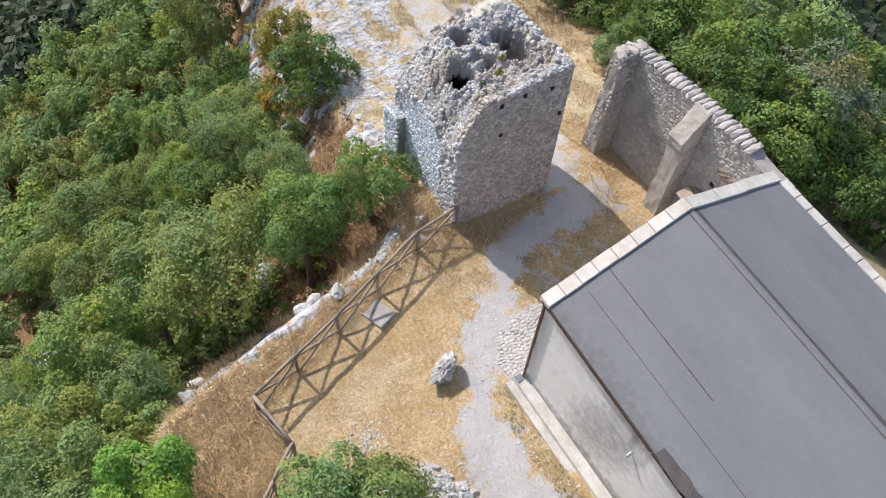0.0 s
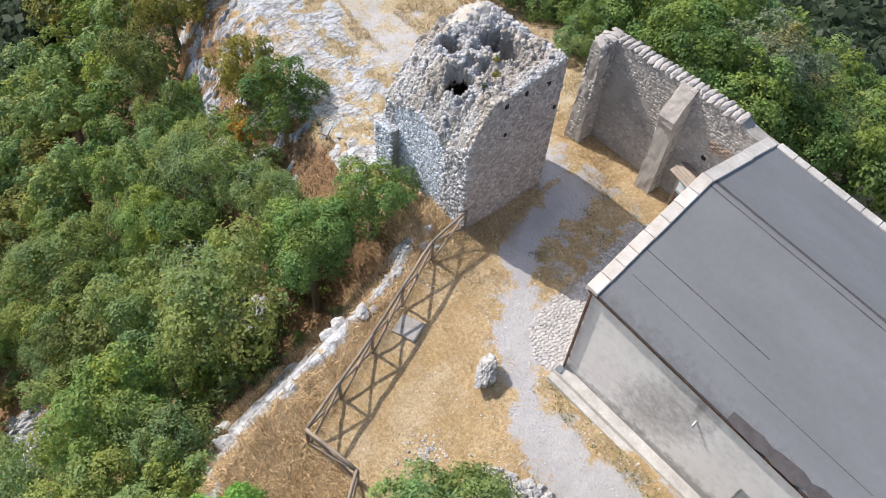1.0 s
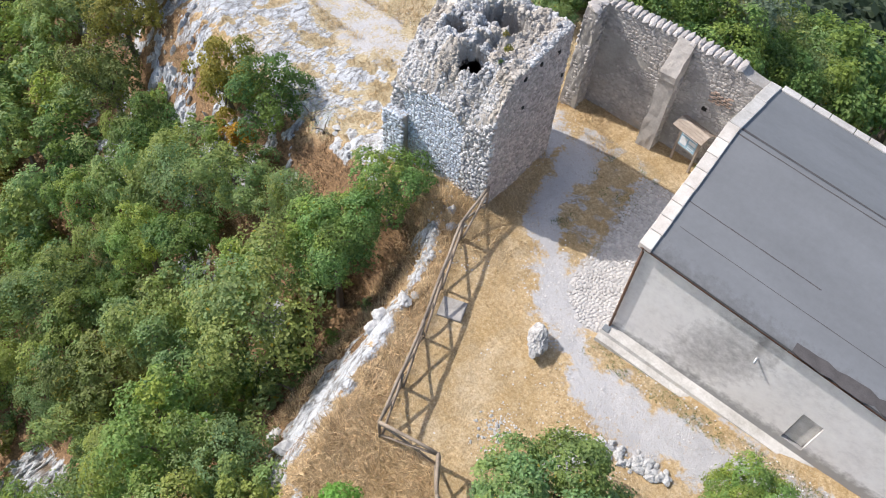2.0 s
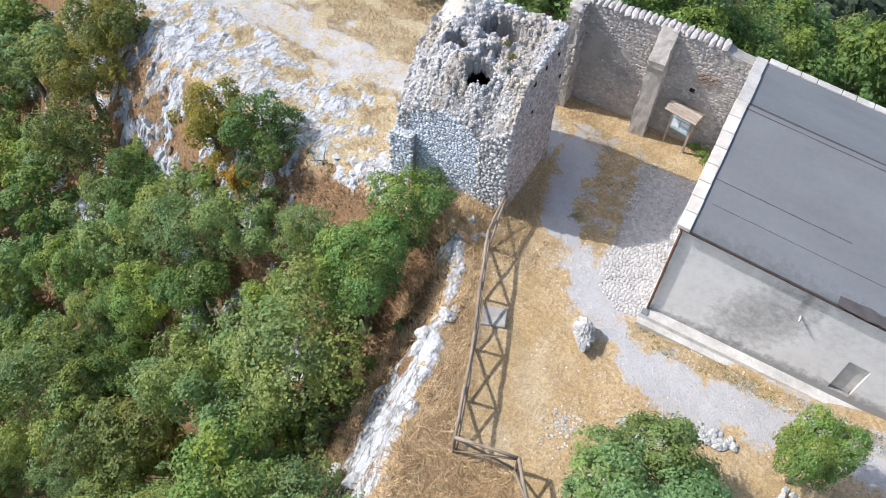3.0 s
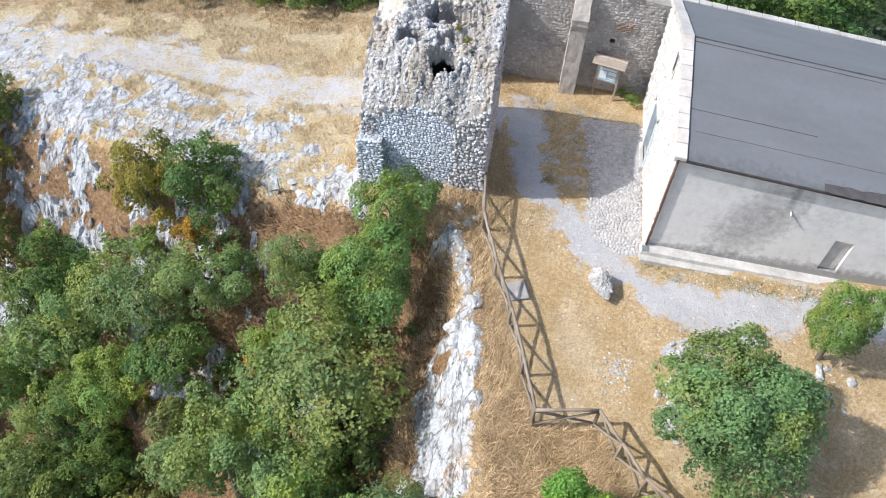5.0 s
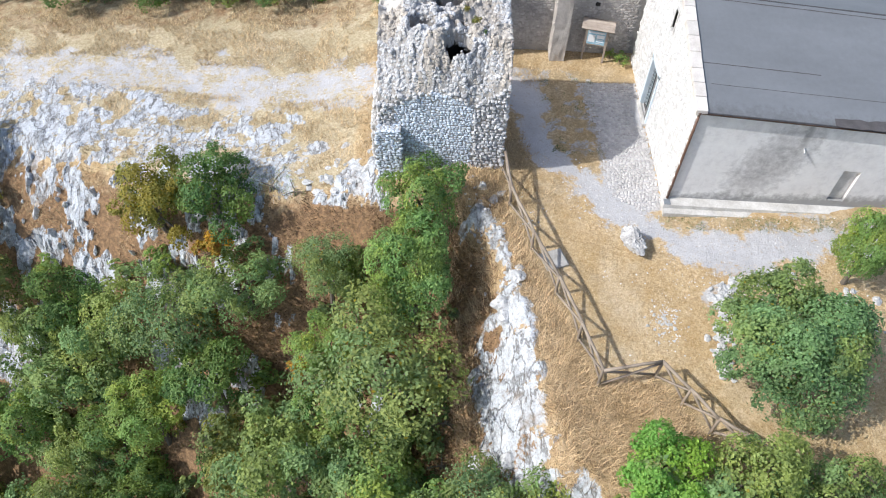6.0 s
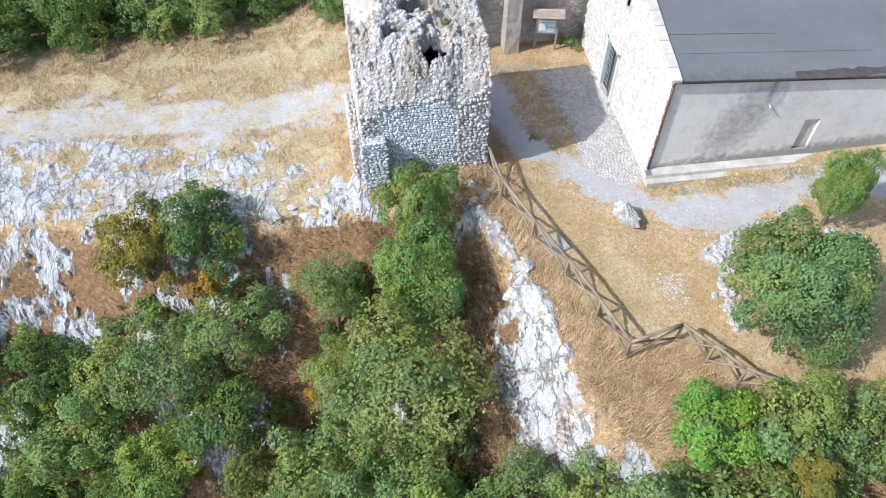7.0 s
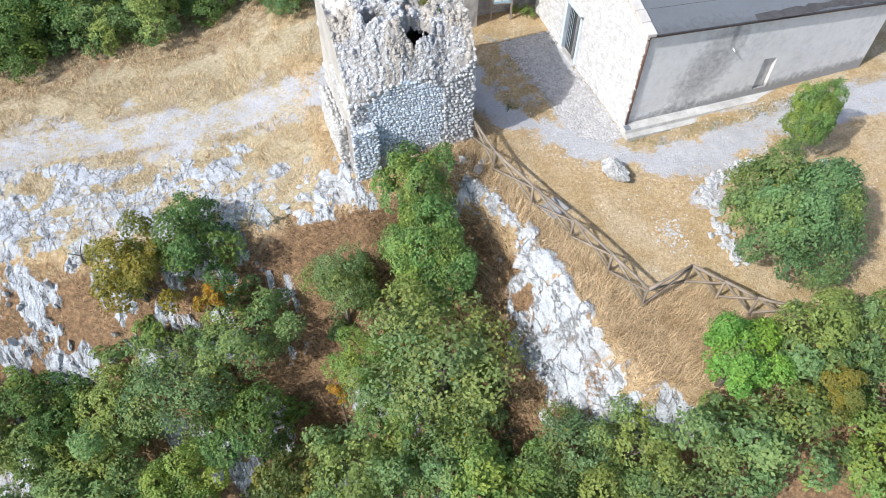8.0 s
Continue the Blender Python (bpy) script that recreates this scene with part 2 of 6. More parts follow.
def ground_material():
    m, nt, b = mat_new("ground")
    v = coords(nt)
    def zone(name, lo=0.35, hi=0.65, wobble=0.5, scale=2.5):
        a = nd(nt, "Attribute", attr=name).outputs["Fac"]
        w = math_node(nt, "MULTIPLY", math_node(nt, "SUBTRACT", tex(nt, v, scale, 6, 0.7), 0.5), wobble * 2)
        return step_map(nt, math_node(nt, "ADD", a, w), lo, hi)
    n1, n2, n3 = tex(nt, v, 0.9, 5), tex(nt, v, 7, 6, 0.7), tex(nt, v, 45, 4, 0.7)
    straw = ramp(nt, n2, [(0.28, (0.30, 0.20, 0.105)), (0.45, (0.515, 0.365, 0.195)), (0.62, (0.68, 0.52, 0.315)), (0.8, (0.76, 0.645, 0.46))])
    straw = mix(nt, step_map(nt, n1, 0.42, 0.62), straw, (0.46, 0.315, 0.15))
    straw = mix(nt, math_node(nt, "MULTIPLY", step_map(nt, n3, 0.5, 0.7), 0.45), straw, (0.66, 0.58, 0.43))
    pale = ramp(nt, n2, [(0.3, (0.36, 0.295, 0.175)), (0.7, (0.60, 0.52, 0.36))])
    straw = mix(nt, zone("pale", 0.3, 0.7), straw, pale)
    dust = math_node(nt, "MULTIPLY", step_map(nt, tex(nt, v, 0.55, 7, 0.65), 0.48, 0.66), 0.5)
    straw = mix(nt, dust, straw, (0.68, 0.585, 0.44))
    tuft = tex(nt, v, 19, 5, 0.75)
    clump = tex(nt, v, 9, 6, 0.8)
    straw = mix(nt, math_node(nt, "MULTIPLY", step_map(nt, clump, 0.5, 0.34), 0.75), straw, (0.27, 0.185, 0.09))
    straw = mix(nt, math_node(nt, "MULTIPLY", step_map(nt, clump, 0.54, 0.68), 0.72), straw, (0.72, 0.61, 0.43))
    green = math_node(nt, "MULTIPLY", step_map(nt, tex(nt, v, 2.3, 7, 0.8), 0.60, 0.72), 0.25)
    straw = mix(nt, green, straw, (0.25, 0.23, 0.09))
    straw = mix(nt, math_node(nt, "MULTIPLY", step_map(nt, tuft, 0.5, 0.36), 0.55), straw, (0.25, 0.17, 0.085))
    straw = mix(nt, math_node(nt, "MULTIPLY", step_map(nt, tuft, 0.56, 0.70), 0.6), straw, (0.68, 0.58, 0.40))
    brown = ramp(nt, n2, [(0.25, (0.095, 0.062, 0.038)), (0.45, (0.20, 0.125, 0.072)), (0.6, (0.33, 0.205, 0.11)), (0.75, (0.46, 0.31, 0.18))])
    col = mix(nt, zone("litter"), straw, brown)
    gcol = ramp(nt, n3, [(0.25, (0.31, 0.305, 0.31)), (0.5, (0.495, 0.49, 0.50)), (0.75, (0.69, 0.685, 0.695))])
    gcol = mix(nt, step_map(nt, n1, 0.45, 0.62), gcol, (0.445, 0.44, 0.45))
    col = mix(nt, zone("gravel", 0.3, 0.68, 0.95, 6.0), col, gcol)
    moss = ramp(nt, tex(nt, v, 11, 6, 0.75), [(0.3, (0.15, 0.125, 0.065)), (0.5, (0.31, 0.235, 0.135)), (0.72, (0.48, 0.38, 0.24))])
    col = mix(nt, math_node(nt, "MULTIPLY", zone("moss", 0.2, 0.8, 1.7, 10.0), 0.72), col, moss)
    rk = ramp(nt, tex(nt, coords(nt, (1.5, 0.9, 1.0), turn=0.6), 2.6, 9, 0.75), [(0.28, (0.24, 0.24, 0.25)), (0.39, (0.44, 0.45, 0.465)), (0.50, (0.595, 0.625, 0.665)), (0.68, (0.72, 0.75, 0.795))])
    rk = mix(nt, math_node(nt, "MULTIPLY", step_map(nt, n2, 0.54, 0.72), 0.6), rk, (0.38, 0.33, 0.275))
    speck = ramp(nt, tex(nt, v, 13, 7, 0.8), [(0.30, (0.38, 0.37, 0.36)), (0.40, (0.68, 0.67, 0.66)), (0.5, (0.90, 0.90, 0.90)), (0.7, (1.05, 1.05, 1.05))])
    rk = mix(nt, 1.0, rk, speck, "MULTIPLY")
    cut = tex(nt, coords(nt, (1.5, 0.55, 0.5), turn=0.6), 1.25, 6, 0.62)
    cut = step_map(nt, math_node(nt, "ABSOLUTE", math_node(nt, "SUBTRACT", cut, 0.5)), 0.022, 0.004)
    rk = mix(nt, math_node(nt, "MULTIPLY", cut, 0.62), rk, (0.17, 0.145, 0.12))
    # open joints in the limestone
    warp = nd(nt, "TexNoise")
    warp.inputs["Scale"].default_value = 1.7
    warp.inputs["Detail"].default_value = 5
    link(nt, v, warp.inputs["Vector"])
    wv = nd(nt, "VectorMath", op="MULTIPLY_ADD")
    link(nt, warp.outputs["Color"], wv.inputs[0])
    wv.inputs[1].default_value = (0.9, 0.9, 0.0)
    link(nt, v, wv.inputs[2])
    turn = nd(nt, "Mapping")
    turn.inputs["Rotation"].default_value = (0, 0, 0.6)
    turn.inputs["Scale"].default_value = (0.75, 0.36, 0.2)
    link(nt, wv.outputs[0], turn.inputs["Vector"])
    joint = None
    for scale, wide in ((1.1, 0.022),):
        vo = nd(nt, "TexVoronoi", feature="DISTANCE_TO_EDGE")
        vo.inputs["Scale"].default_value = scale
        link(nt, turn.outputs[0], vo.inputs["Vector"])
        j = step_map(nt, math_node(nt, "ADD", vo.outputs["Distance"], math_node(nt, "MULTIPLY", math_node(nt, "SUBTRACT", n2, 0.5), 0.12)), wide, 0.0)
        joint = j if joint is None else math_node(nt, "MAXIMUM", joint, math_node(nt, "MULTIPLY", j, 0.8))
    rk = mix(nt, math_node(nt, "MULTIPLY", joint, 0.32), rk, (0.22, 0.19, 0.16))
    rz = zone("rock", 0.40, 0.56, 0.75, 6.0)
    deep = nd(nt, "Attribute", attr="joint").outputs["Fac"]
    soil = mix(nt, step_map(nt, n1, 0.4, 0.6), (0.33, 0.255, 0.185), (0.15, 0.12, 0.09))
    rk = mix(nt, step_map(nt, math_node(nt, "ADD", deep, math_node(nt, "MULTIPLY", n2, 0.35)), 0.66, 0.9), rk, soil)
    col = mix(nt, rz, col, rk)
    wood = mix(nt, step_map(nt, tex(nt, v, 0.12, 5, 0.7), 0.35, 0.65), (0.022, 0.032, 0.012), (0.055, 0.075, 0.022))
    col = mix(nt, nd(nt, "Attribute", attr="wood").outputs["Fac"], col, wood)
    link(nt, col, b.inputs["Base Color"])
    b.inputs["Roughness"].default_value = 0.95
    b.inputs["Specular IOR Level"].default_value = 0.2
    bumps = math_node(nt, "ADD", math_node(nt, "MULTIPLY", n2, 0.6), math_node(nt, "MULTIPLY", tuft, 0.4))
    bumps = math_node(nt, "SUBTRACT", bumps, math_node(nt, "MULTIPLY", math_node(nt, "MULTIPLY", math_node(nt, "MAXIMUM", joint, cut), rz), 0.6))
    bump(nt, b, bumps, 0.9, 0.08)
    return m


def leaf_material(name, dark, light, autumn=(0.35, 0.28, 0.03), rare=0.97):
    m, nt, b = mat_new(name)
    r = nd(nt, "NewGeometry").outputs["Random Per Island"]
    t = nd(nt, "Attribute", attr="tone").outputs["Fac"]
    o = nd(nt, "ObjectInfo").outputs["Random"]
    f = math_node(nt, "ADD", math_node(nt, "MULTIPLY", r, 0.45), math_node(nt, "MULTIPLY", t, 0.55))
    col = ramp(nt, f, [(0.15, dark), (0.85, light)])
    warm = mix(nt, math_node(nt, "MULTIPLY", o, 0.6), col, tuple(c * k for c, k in zip(light, (1.25, 1.0, 0.7))))
    col = mix(nt, 0.55, col, warm)
    hue = nd(nt, "Attribute", attr="hue").outputs["Fac"]
    col = mix(nt, 1.0, col, ramp(nt, hue, [(0.2, (0.86, 0.97, 1.02)), (0.5, (1.0, 1.0, 1.0)), (0.85, (1.22, 1.06, 0.80))]), "MULTIPLY")
    col = mix(nt, step_map(nt, r, rare, rare + 0.005), col, autumn)
    link(nt, col, b.inputs["Base Color"])
    b.inputs["Roughness"].default_value = 0.55
    b.inputs["Specular IOR Level"].default_value = 0.35
    tr = nd(nt, "BsdfTranslucent")
    link(nt, col, tr.inputs[0])
    ms = nd(nt, "MixShader")
    ms.inputs[0].default_value = 0.48
    link(nt, b.outputs[0], ms.inputs[1])
    link(nt, tr.outputs[0], ms.inputs[2])
    link(nt, ms.outputs[0], nt.nodes["Material Output"].inputs["Surface"])
    return m


M_GROUND = ground_material()
M_STONE = simple("grey_stone", (0.27, 0.26, 0.245), (0.56, 0.545, 0.52), 3, 30, 0.9, 0.6, 0.02, rand=0.22)
M_STONE_J = simple("grey_rubble", (0.30, 0.295, 0.30), (0.64, 0.64, 0.65), 3, 30, 0.9, 0.6, 0.02, island=0.26)
M_CROWN = simple("broken_rubble", (0.28, 0.275, 0.275), (0.68, 0.68, 0.69), 1.8, 22, 0.92, 0.8, 0.03, island=0.24)
M_WARM = simple("beige_rubble", (0.30, 0.265, 0.225), (0.56, 0.52, 0.47), 1.8, 22, 0.92, 0.8, 0.03, island=0.22)
M_RUIN = simple("pinkish_grey_rubble", (0.27, 0.25, 0.235), (0.54, 0.51, 0.485), 2.5, 24, 0.92, 0.7, 0.02, island=0.2)
M_WARM_WALL = simple("warm_render", (0.30, 0.27, 0.245), (0.56, 0.525, 0.485), 2.2, 16, 0.95, 0.6, 0.02)
M_CAP = simple("pinkish_cap_stone", (0.33, 0.305, 0.285), (0.60, 0.565, 0.54), 3, 24, 0.92, 0.7, 0.02, rand=0.16)
M_WEST = simple("pale_rubble", (0.36, 0.35, 0.335), (0.62, 0.61, 0.595), 2.0, 20, 0.92, 0.8, 0.03, island=0.16)
M_BLUE = simple("blue_grey_stone", (0.42, 0.46, 0.52), (0.68, 0.74, 0.82), 4, 30, 0.9, 0.6, 0.02, rand=0.26)
M_BLUE_J = simple("blue_grey_rubble", (0.42, 0.46, 0.52), (0.68, 0.74, 0.82), 4, 30, 0.9, 0.6, 0.02, island=0.26)
M_MORTAR = simple("old_mortar", (0.22, 0.205, 0.19), (0.47, 0.445, 0.415), 1.9, 18, 0.95, 0.9, 0.05)
M_RENDER = simple("weathered_render", (0.25, 0.235, 0.215), (0.50, 0.475, 0.445), 2.2, 16, 0.95, 1.0, 0.04)
M_EAST = simple("brown_grey_rubble", (0.31, 0.26, 0.235), (0.62, 0.545, 0.51), 3, 30, 0.9, 0.6, 0.02, island=0.32)
M_PALE = simple("pale_render", (0.36, 0.335, 0.30), (0.62, 0.59, 0.545), 1.2, 14, 0.95, 0.7, 0.02)
M_LIME = simple("limewashed_rubble", (0.44, 0.43, 0.415), (0.80, 0.79, 0.775), 3.5, 24, 0.9, 0.8, 0.03, island=0.1)
M_LIME_WALL = simple("limewash", (0.40, 0.385, 0.365), (0.70, 0.69, 0.67), 2.4, 20, 0.9, 0.8, 0.03)
M_COBBLE = simple("cobble_stone", (0.37, 0.355, 0.345), (0.585, 0.565, 0.55), 4, 40, 0.85, 0.4, 0.01, rand=0.16)
M_COBBLE_J = simple("cobble_rest", (0.37, 0.355, 0.345), (0.585, 0.565, 0.55), 4, 40, 0.85, 0.4, 0.01, island=0.16)
M_BRICK = simple("old_brick", (0.25, 0.18, 0.14), (0.42, 0.32, 0.26), 5, 30, 0.92, 0.5, 0.01, rand=0.25)
M_COPING = simple("pale_coping", (0.46, 0.41, 0.36), (0.76, 0.72, 0.67), 2, 22, 0.9, 0.5, 0.015, rand=0.1)
M_WOOD = simple("grey_wood", (0.17, 0.13, 0.095), (0.36, 0.30, 0.24), 3, 30, 0.85, 0.5, 0.01, rand=0.15, stretch=(1, 1, 0.15))
M_PLANK = simple("weathered_plank", (0.25, 0.20, 0.16), (0.46, 0.39, 0.33), 3, 25, 0.85, 0.4, 0.01, rand=0.12)
M_PIPE = simple("brown_pipe", (0.10, 0.055, 0.035), (0.19, 0.10, 0.065), 3, 30, 0.45, 0.1, 0.003)
M_ZINC = simple("dull_zinc", (0.42, 0.43, 0.44), (0.62, 0.63, 0.64), 3, 30, 0.4, 0.1, 0.003, metal=0.6)
M_DARK = simple("dark_felt", (0.055, 0.05, 0.05), (0.12, 0.11, 0.11), 3, 30, 0.8, 0.3, 0.005)
M_CONCRETE = simple("pale_concrete", (0.34, 0.32, 0.29), (0.70, 0.68, 0.65), 1.7, 16, 0.9, 0.6, 0.02)
M_GRATE = simple("grey_lid", (0.16, 0.18, 0.20), (0.27, 0.29, 0.31), 6, 50, 0.6, 0.2, 0.004)
M_FRAME = simple("blue_white_paint", (0.52, 0.60, 0.66), (0.72, 0.79, 0.83), 3, 25, 0.6, 0.2, 0.004)
M_BARK = simple("bark", (0.07, 0.055, 0.04), (0.22, 0.19, 0.155), 3, 20, 0.95, 0.8, 0.02, stretch=(1, 1, 0.3))
M_PANEL = simple("blue_print", (0.16, 0.34, 0.48), (0.42, 0.62, 0.72), 4, 16, 0.5, 0.0)
M_PAPER = simple("white_print", (0.66, 0.68, 0.70), (0.82, 0.84, 0.86), 4, 30, 0.5, 0.0)
# near-black colour that stands in for the shade inside small holes
M_SHADE = simple("hole_shade", (0.01, 0.009, 0.008), (0.03, 0.027, 0.024), 3, 20, 0.95, 0.2, 0.01)
M_ROCK = simple("limestone", (0.30, 0.30, 0.30), (0.76, 0.76, 0.76), 2.2, 14, 0.9, 1.0, 0.05)
M_BRUSH = simple("dead_leaves", (0.13, 0.08, 0.045), (0.38, 0.25, 0.14), 1.5, 8, 0.9, 0.0, island=0.5)
M_STRAW = simple("dry_grass_blades", (0.41, 0.285, 0.15), (0.72, 0.555, 0.345), 1.5, 8, 0.9, 0.0, island=0.45)
M_STRAW_SHORT = simple("short_dry_grass", (0.43, 0.305, 0.16), (0.67, 0.535, 0.335), 1.5, 8, 0.9, 0.0, island=0.3)
M_HERB = simple("green_herb", (0.045, 0.08, 0.02), (0.13, 0.19, 0.05), 2, 9, 0.8, 0.0, island=0.35)
LEAVES = [leaf_material("leaf_mid", (0.128, 0.207, 0.086), (0.322, 0.463, 0.184), rare=0.992),
          leaf_material("leaf_olive", (0.130, 0.204, 0.092), (0.305, 0.432, 0.188), rare=0.985),
          leaf_material("leaf_bright", (0.134, 0.218, 0.071), (0.325, 0.485, 0.150), rare=0.992),
          leaf_material("leaf_deep", (0.081, 0.153, 0.052), (0.206, 0.339, 0.105), rare=0.995),
          leaf_material("leaf_yellow", (0.145, 0.155, 0.040), (0.34, 0.36, 0.105), rare=0.96),
          leaf_material("leaf_rust", (0.26, 0.18, 0.03), (0.52, 0.38, 0.06), (0.42, 0.15, 0.03), 0.85),
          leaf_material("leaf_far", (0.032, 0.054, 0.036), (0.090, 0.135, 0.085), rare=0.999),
          leaf_material("leaf_lime", (0.130, 0.160, 0.050), (0.310, 0.350, 0.115), rare=0.99),
          leaf_material("leaf_silver", (0.150, 0.185, 0.110), (0.360, 0.410, 0.270), rare=0.999),
          leaf_material("leaf_fresh", (0.150, 0.300, 0.055), (0.330, 0.580, 0.130), rare=0.999)]


def glass_material():
    m, nt, b = mat_new("dark_glass")
    b.inputs["Base Color"].default_value = (0.035, 0.055, 0.06, 1)
    b.inputs["Roughness"].default_value = 0.08
    return m


def plaster_material():
    m, nt, b = mat_new("stained_plaster")
    v = coords(nt)
    n1, n2, n3 = tex(nt, v, 0.5, 6, 0.7), tex(nt, v, 3.5, 7, 0.7), tex(nt, v, 40, 4)
    col = ramp(nt, math_node(nt, "ADD", math_node(nt, "MULTIPLY", n1, 0.55), math_node(nt, "MULTIPLY", n2, 0.45)), [(0.32, (0.55, 0.535, 0.53)), (0.5, (0.735, 0.72, 0.71)), (0.68, (0.83, 0.82, 0.805))])
    sep = nd(nt, "SeparateXYZ")
    link(nt, v, sep.inputs[0])
    # the old damp stain on the wall, and a darker band along its foot
    dx = math_node(nt, "MULTIPLY", math_node(nt, "SUBTRACT", sep.outputs[0], math_node(nt, "ADD", 2.6, math_node(nt, "MULTIPLY", sep.outputs[2], 0.35))), 0.75)
    dz = math_node(nt, "MULTIPLY", math_node(nt, "SUBTRACT", sep.outputs[2], 1.7), 0.42)
    rr = math_node(nt, "ADD", math_node(nt, "MULTIPLY", dx, dx), math_node(nt, "MULTIPLY", dz, dz))
    st = step_map(nt, math_node(nt, "ADD", rr, math_node(nt, "MULTIPLY", math_node(nt, "SUBTRACT", n2, 0.5), 2.4)), 1.0, -0.25)
    col = mix(nt, math_node(nt, "MULTIPLY", st, 0.68), col, (0.22, 0.21, 0.205))
    streak = math_node(nt, "MULTIPLY", step_map(nt, math_node(nt, "ABSOLUTE", math_node(nt, "SUBTRACT", sep.outputs[0], math_node(nt, "ADD", 3.82, math_node(nt, "MULTIPLY", n2, 0.3)))), 0.16, 0.03), step_map(nt, sep.outputs[2], 2.2, 2.9))
    col = mix(nt, math_node(nt, "MULTIPLY", streak, 0.55), col, (0.20, 0.19, 0.185))
    foot = step_map(nt, math_node(nt, "ADD", sep.outputs[2], math_node(nt, "MULTIPLY", math_node(nt, "SUBTRACT", n2, 0.5), 0.9)), 0.25, -0.1)
    col = mix(nt, math_node(nt, "MULTIPLY", foot, 0.7), col, (0.17, 0.165, 0.16))
    link(nt, col, b.inputs["Base Color"])
    b.inputs["Roughness"].default_value = 0.92
    bump(nt, b, math_node(nt, "ADD", math_node(nt, "MULTIPLY", n2, 0.6), math_node(nt, "MULTIPLY", n3, 0.2)), 0.4, 0.012)
    return m


def roof_material():
    m, nt, b = mat_new("grey_membrane")
    v = coords(nt)
    n1, n2, n3 = tex(nt, coords(nt, (0.4, 1.2, 1)), 0.7, 5), tex(nt, v, 5, 6, 0.7), tex(nt, v, 70, 3)
    col = ramp(nt, math_node(nt, "ADD", math_node(nt, "MULTIPLY", n1, 0.65), math_node(nt, "MULTIPLY", n2, 0.35)), [(0.3, (0.150, 0.157, 0.166)), (0.7, (0.205, 0.215, 0.228))])
    sep = nd(nt, "SeparateXYZ")
    link(nt, v, sep.inputs[0])
    edge = step_map(nt, math_node(nt, "ADD", sep.outputs[1], math_node(nt, "MULTIPLY", n2, 1.3)), 0.95, 0.45)
    col = mix(nt, math_node(nt, "MULTIPLY", edge, 0.5), col, (0.085, 0.08, 0.078))
    link(nt, col, b.inputs["Base Color"])
    b.inputs["Roughness"].default_value = 0.62
    bump(nt, b, math_node(nt, "ADD", n3, n2), 0.15, 0.006)
    return m


M_GLASS, M_PLASTER, M_ROOF = glass_material(), plaster_material(), roof_material()


# ---- mesh helpers ----
def mesh_np(name, verts, faces, material, smooth_faces=False):
    """A mesh from arrays of points and of faces with equal corner counts."""
    verts, faces = np.asarray(verts, np.float32), np.asarray(faces, np.int32)
    me = bpy.data.meshes.new(name)
    me.vertices.add(len(verts))
    me.vertices.foreach_set("co", verts.ravel())
    n = faces.shape[1]
    me.loops.add(faces.size)
    me.loops.foreach_set("vertex_index", faces.ravel())
    me.polygons.add(len(faces))
    me.polygons.foreach_set("loop_start", np.arange(0, faces.size, n, dtype=np.int32))
    me.polygons.foreach_set("use_smooth", np.full(len(faces), smooth_faces))
    me.materials.append(material)
    me.update(calc_edges=True)
    return me


def set_attr(me, name, values):
    a = me.attributes.new(name, "FLOAT", "POINT")
    a.data.foreach_set("value", np.asarray(values, np.float32).ravel())


def part(name, bm, material, parent=None, label="", soft=False):
    me = bpy.data.meshes.new(name)
    bmesh.ops.recalc_face_normals(bm, faces=bm.faces)
    bm.to_mesh(me)
    bm.free()
    me.materials.append(material)
    if soft:
        me.polygons.foreach_set("use_smooth", [True] * len(me.polygons))
    ob = new(name, me)
    if parent is not None:
        ob.parent = parent
    if label:
        ob["label"] = label
    return ob


def child(name, me, parent, m=None, label=""):
    ob = new(name, me)
    ob.parent = parent
    if m is not None:
        ob.matrix_local = m
    if label:
        ob["label"] = label
    return ob


def box(bm, lo, hi, m=None, bevel=0.0):
    made = bmesh.ops.create_cube(bm, size=1.0)["verts"]
    c = [(a + b) / 2 for a, b in zip(lo, hi)]
    s = [abs(b - a) for a, b in zip(lo, hi)]
    t = Matrix.LocRotScale(c, None, s)
    bmesh.ops.transform(bm, matrix=(m @ t) if m is not None else t, verts=made)
    if bevel:
        edges = list({e for v in made for e in v.link_edges})
        bmesh.ops.bevel(bm, geom=edges, offset=bevel, segments=1, affect="EDGES")
    return bm


def tube(bm, a, b, r0, r1, sides=8, wobble=0.0):
    a, b = Vector(a), Vector(b)
    q = (b - a).to_track_quat("Z", "Y")
    rings = []
    for k in range(4):
        f = k / 3
        c = a.lerp(b, f)
        if 0 < k < 3:
            c = c + Vector((random.uniform(-wobble, wobble), random.uniform(-wobble, wobble), random.uniform(-wobble, wobble) * 0.4))
        r = r0 + (r1 - r0) * f
        rings.append([bm.verts.new(c + q @ Vector((r * math.cos(2 * math.pi * i / sides), r * math.sin(2 * math.pi * i / sides), 0))) for i in range(sides)])
    for p, n in zip(rings, rings[1:]):
        for i in range(sides):
            bm.faces.new((p[i], p[(i + 1) % sides], n[(i + 1) % sides], n[i]))
    bm.faces.new(rings[0][::-1])
    bm.faces.new(rings[-1])
    return bm


def empty(name, at, label, category, group=""):
    ob = new(name)
    ob.location = at
    ob.empty_display_size = 0.2
    return tagged(ob, label, category, group)


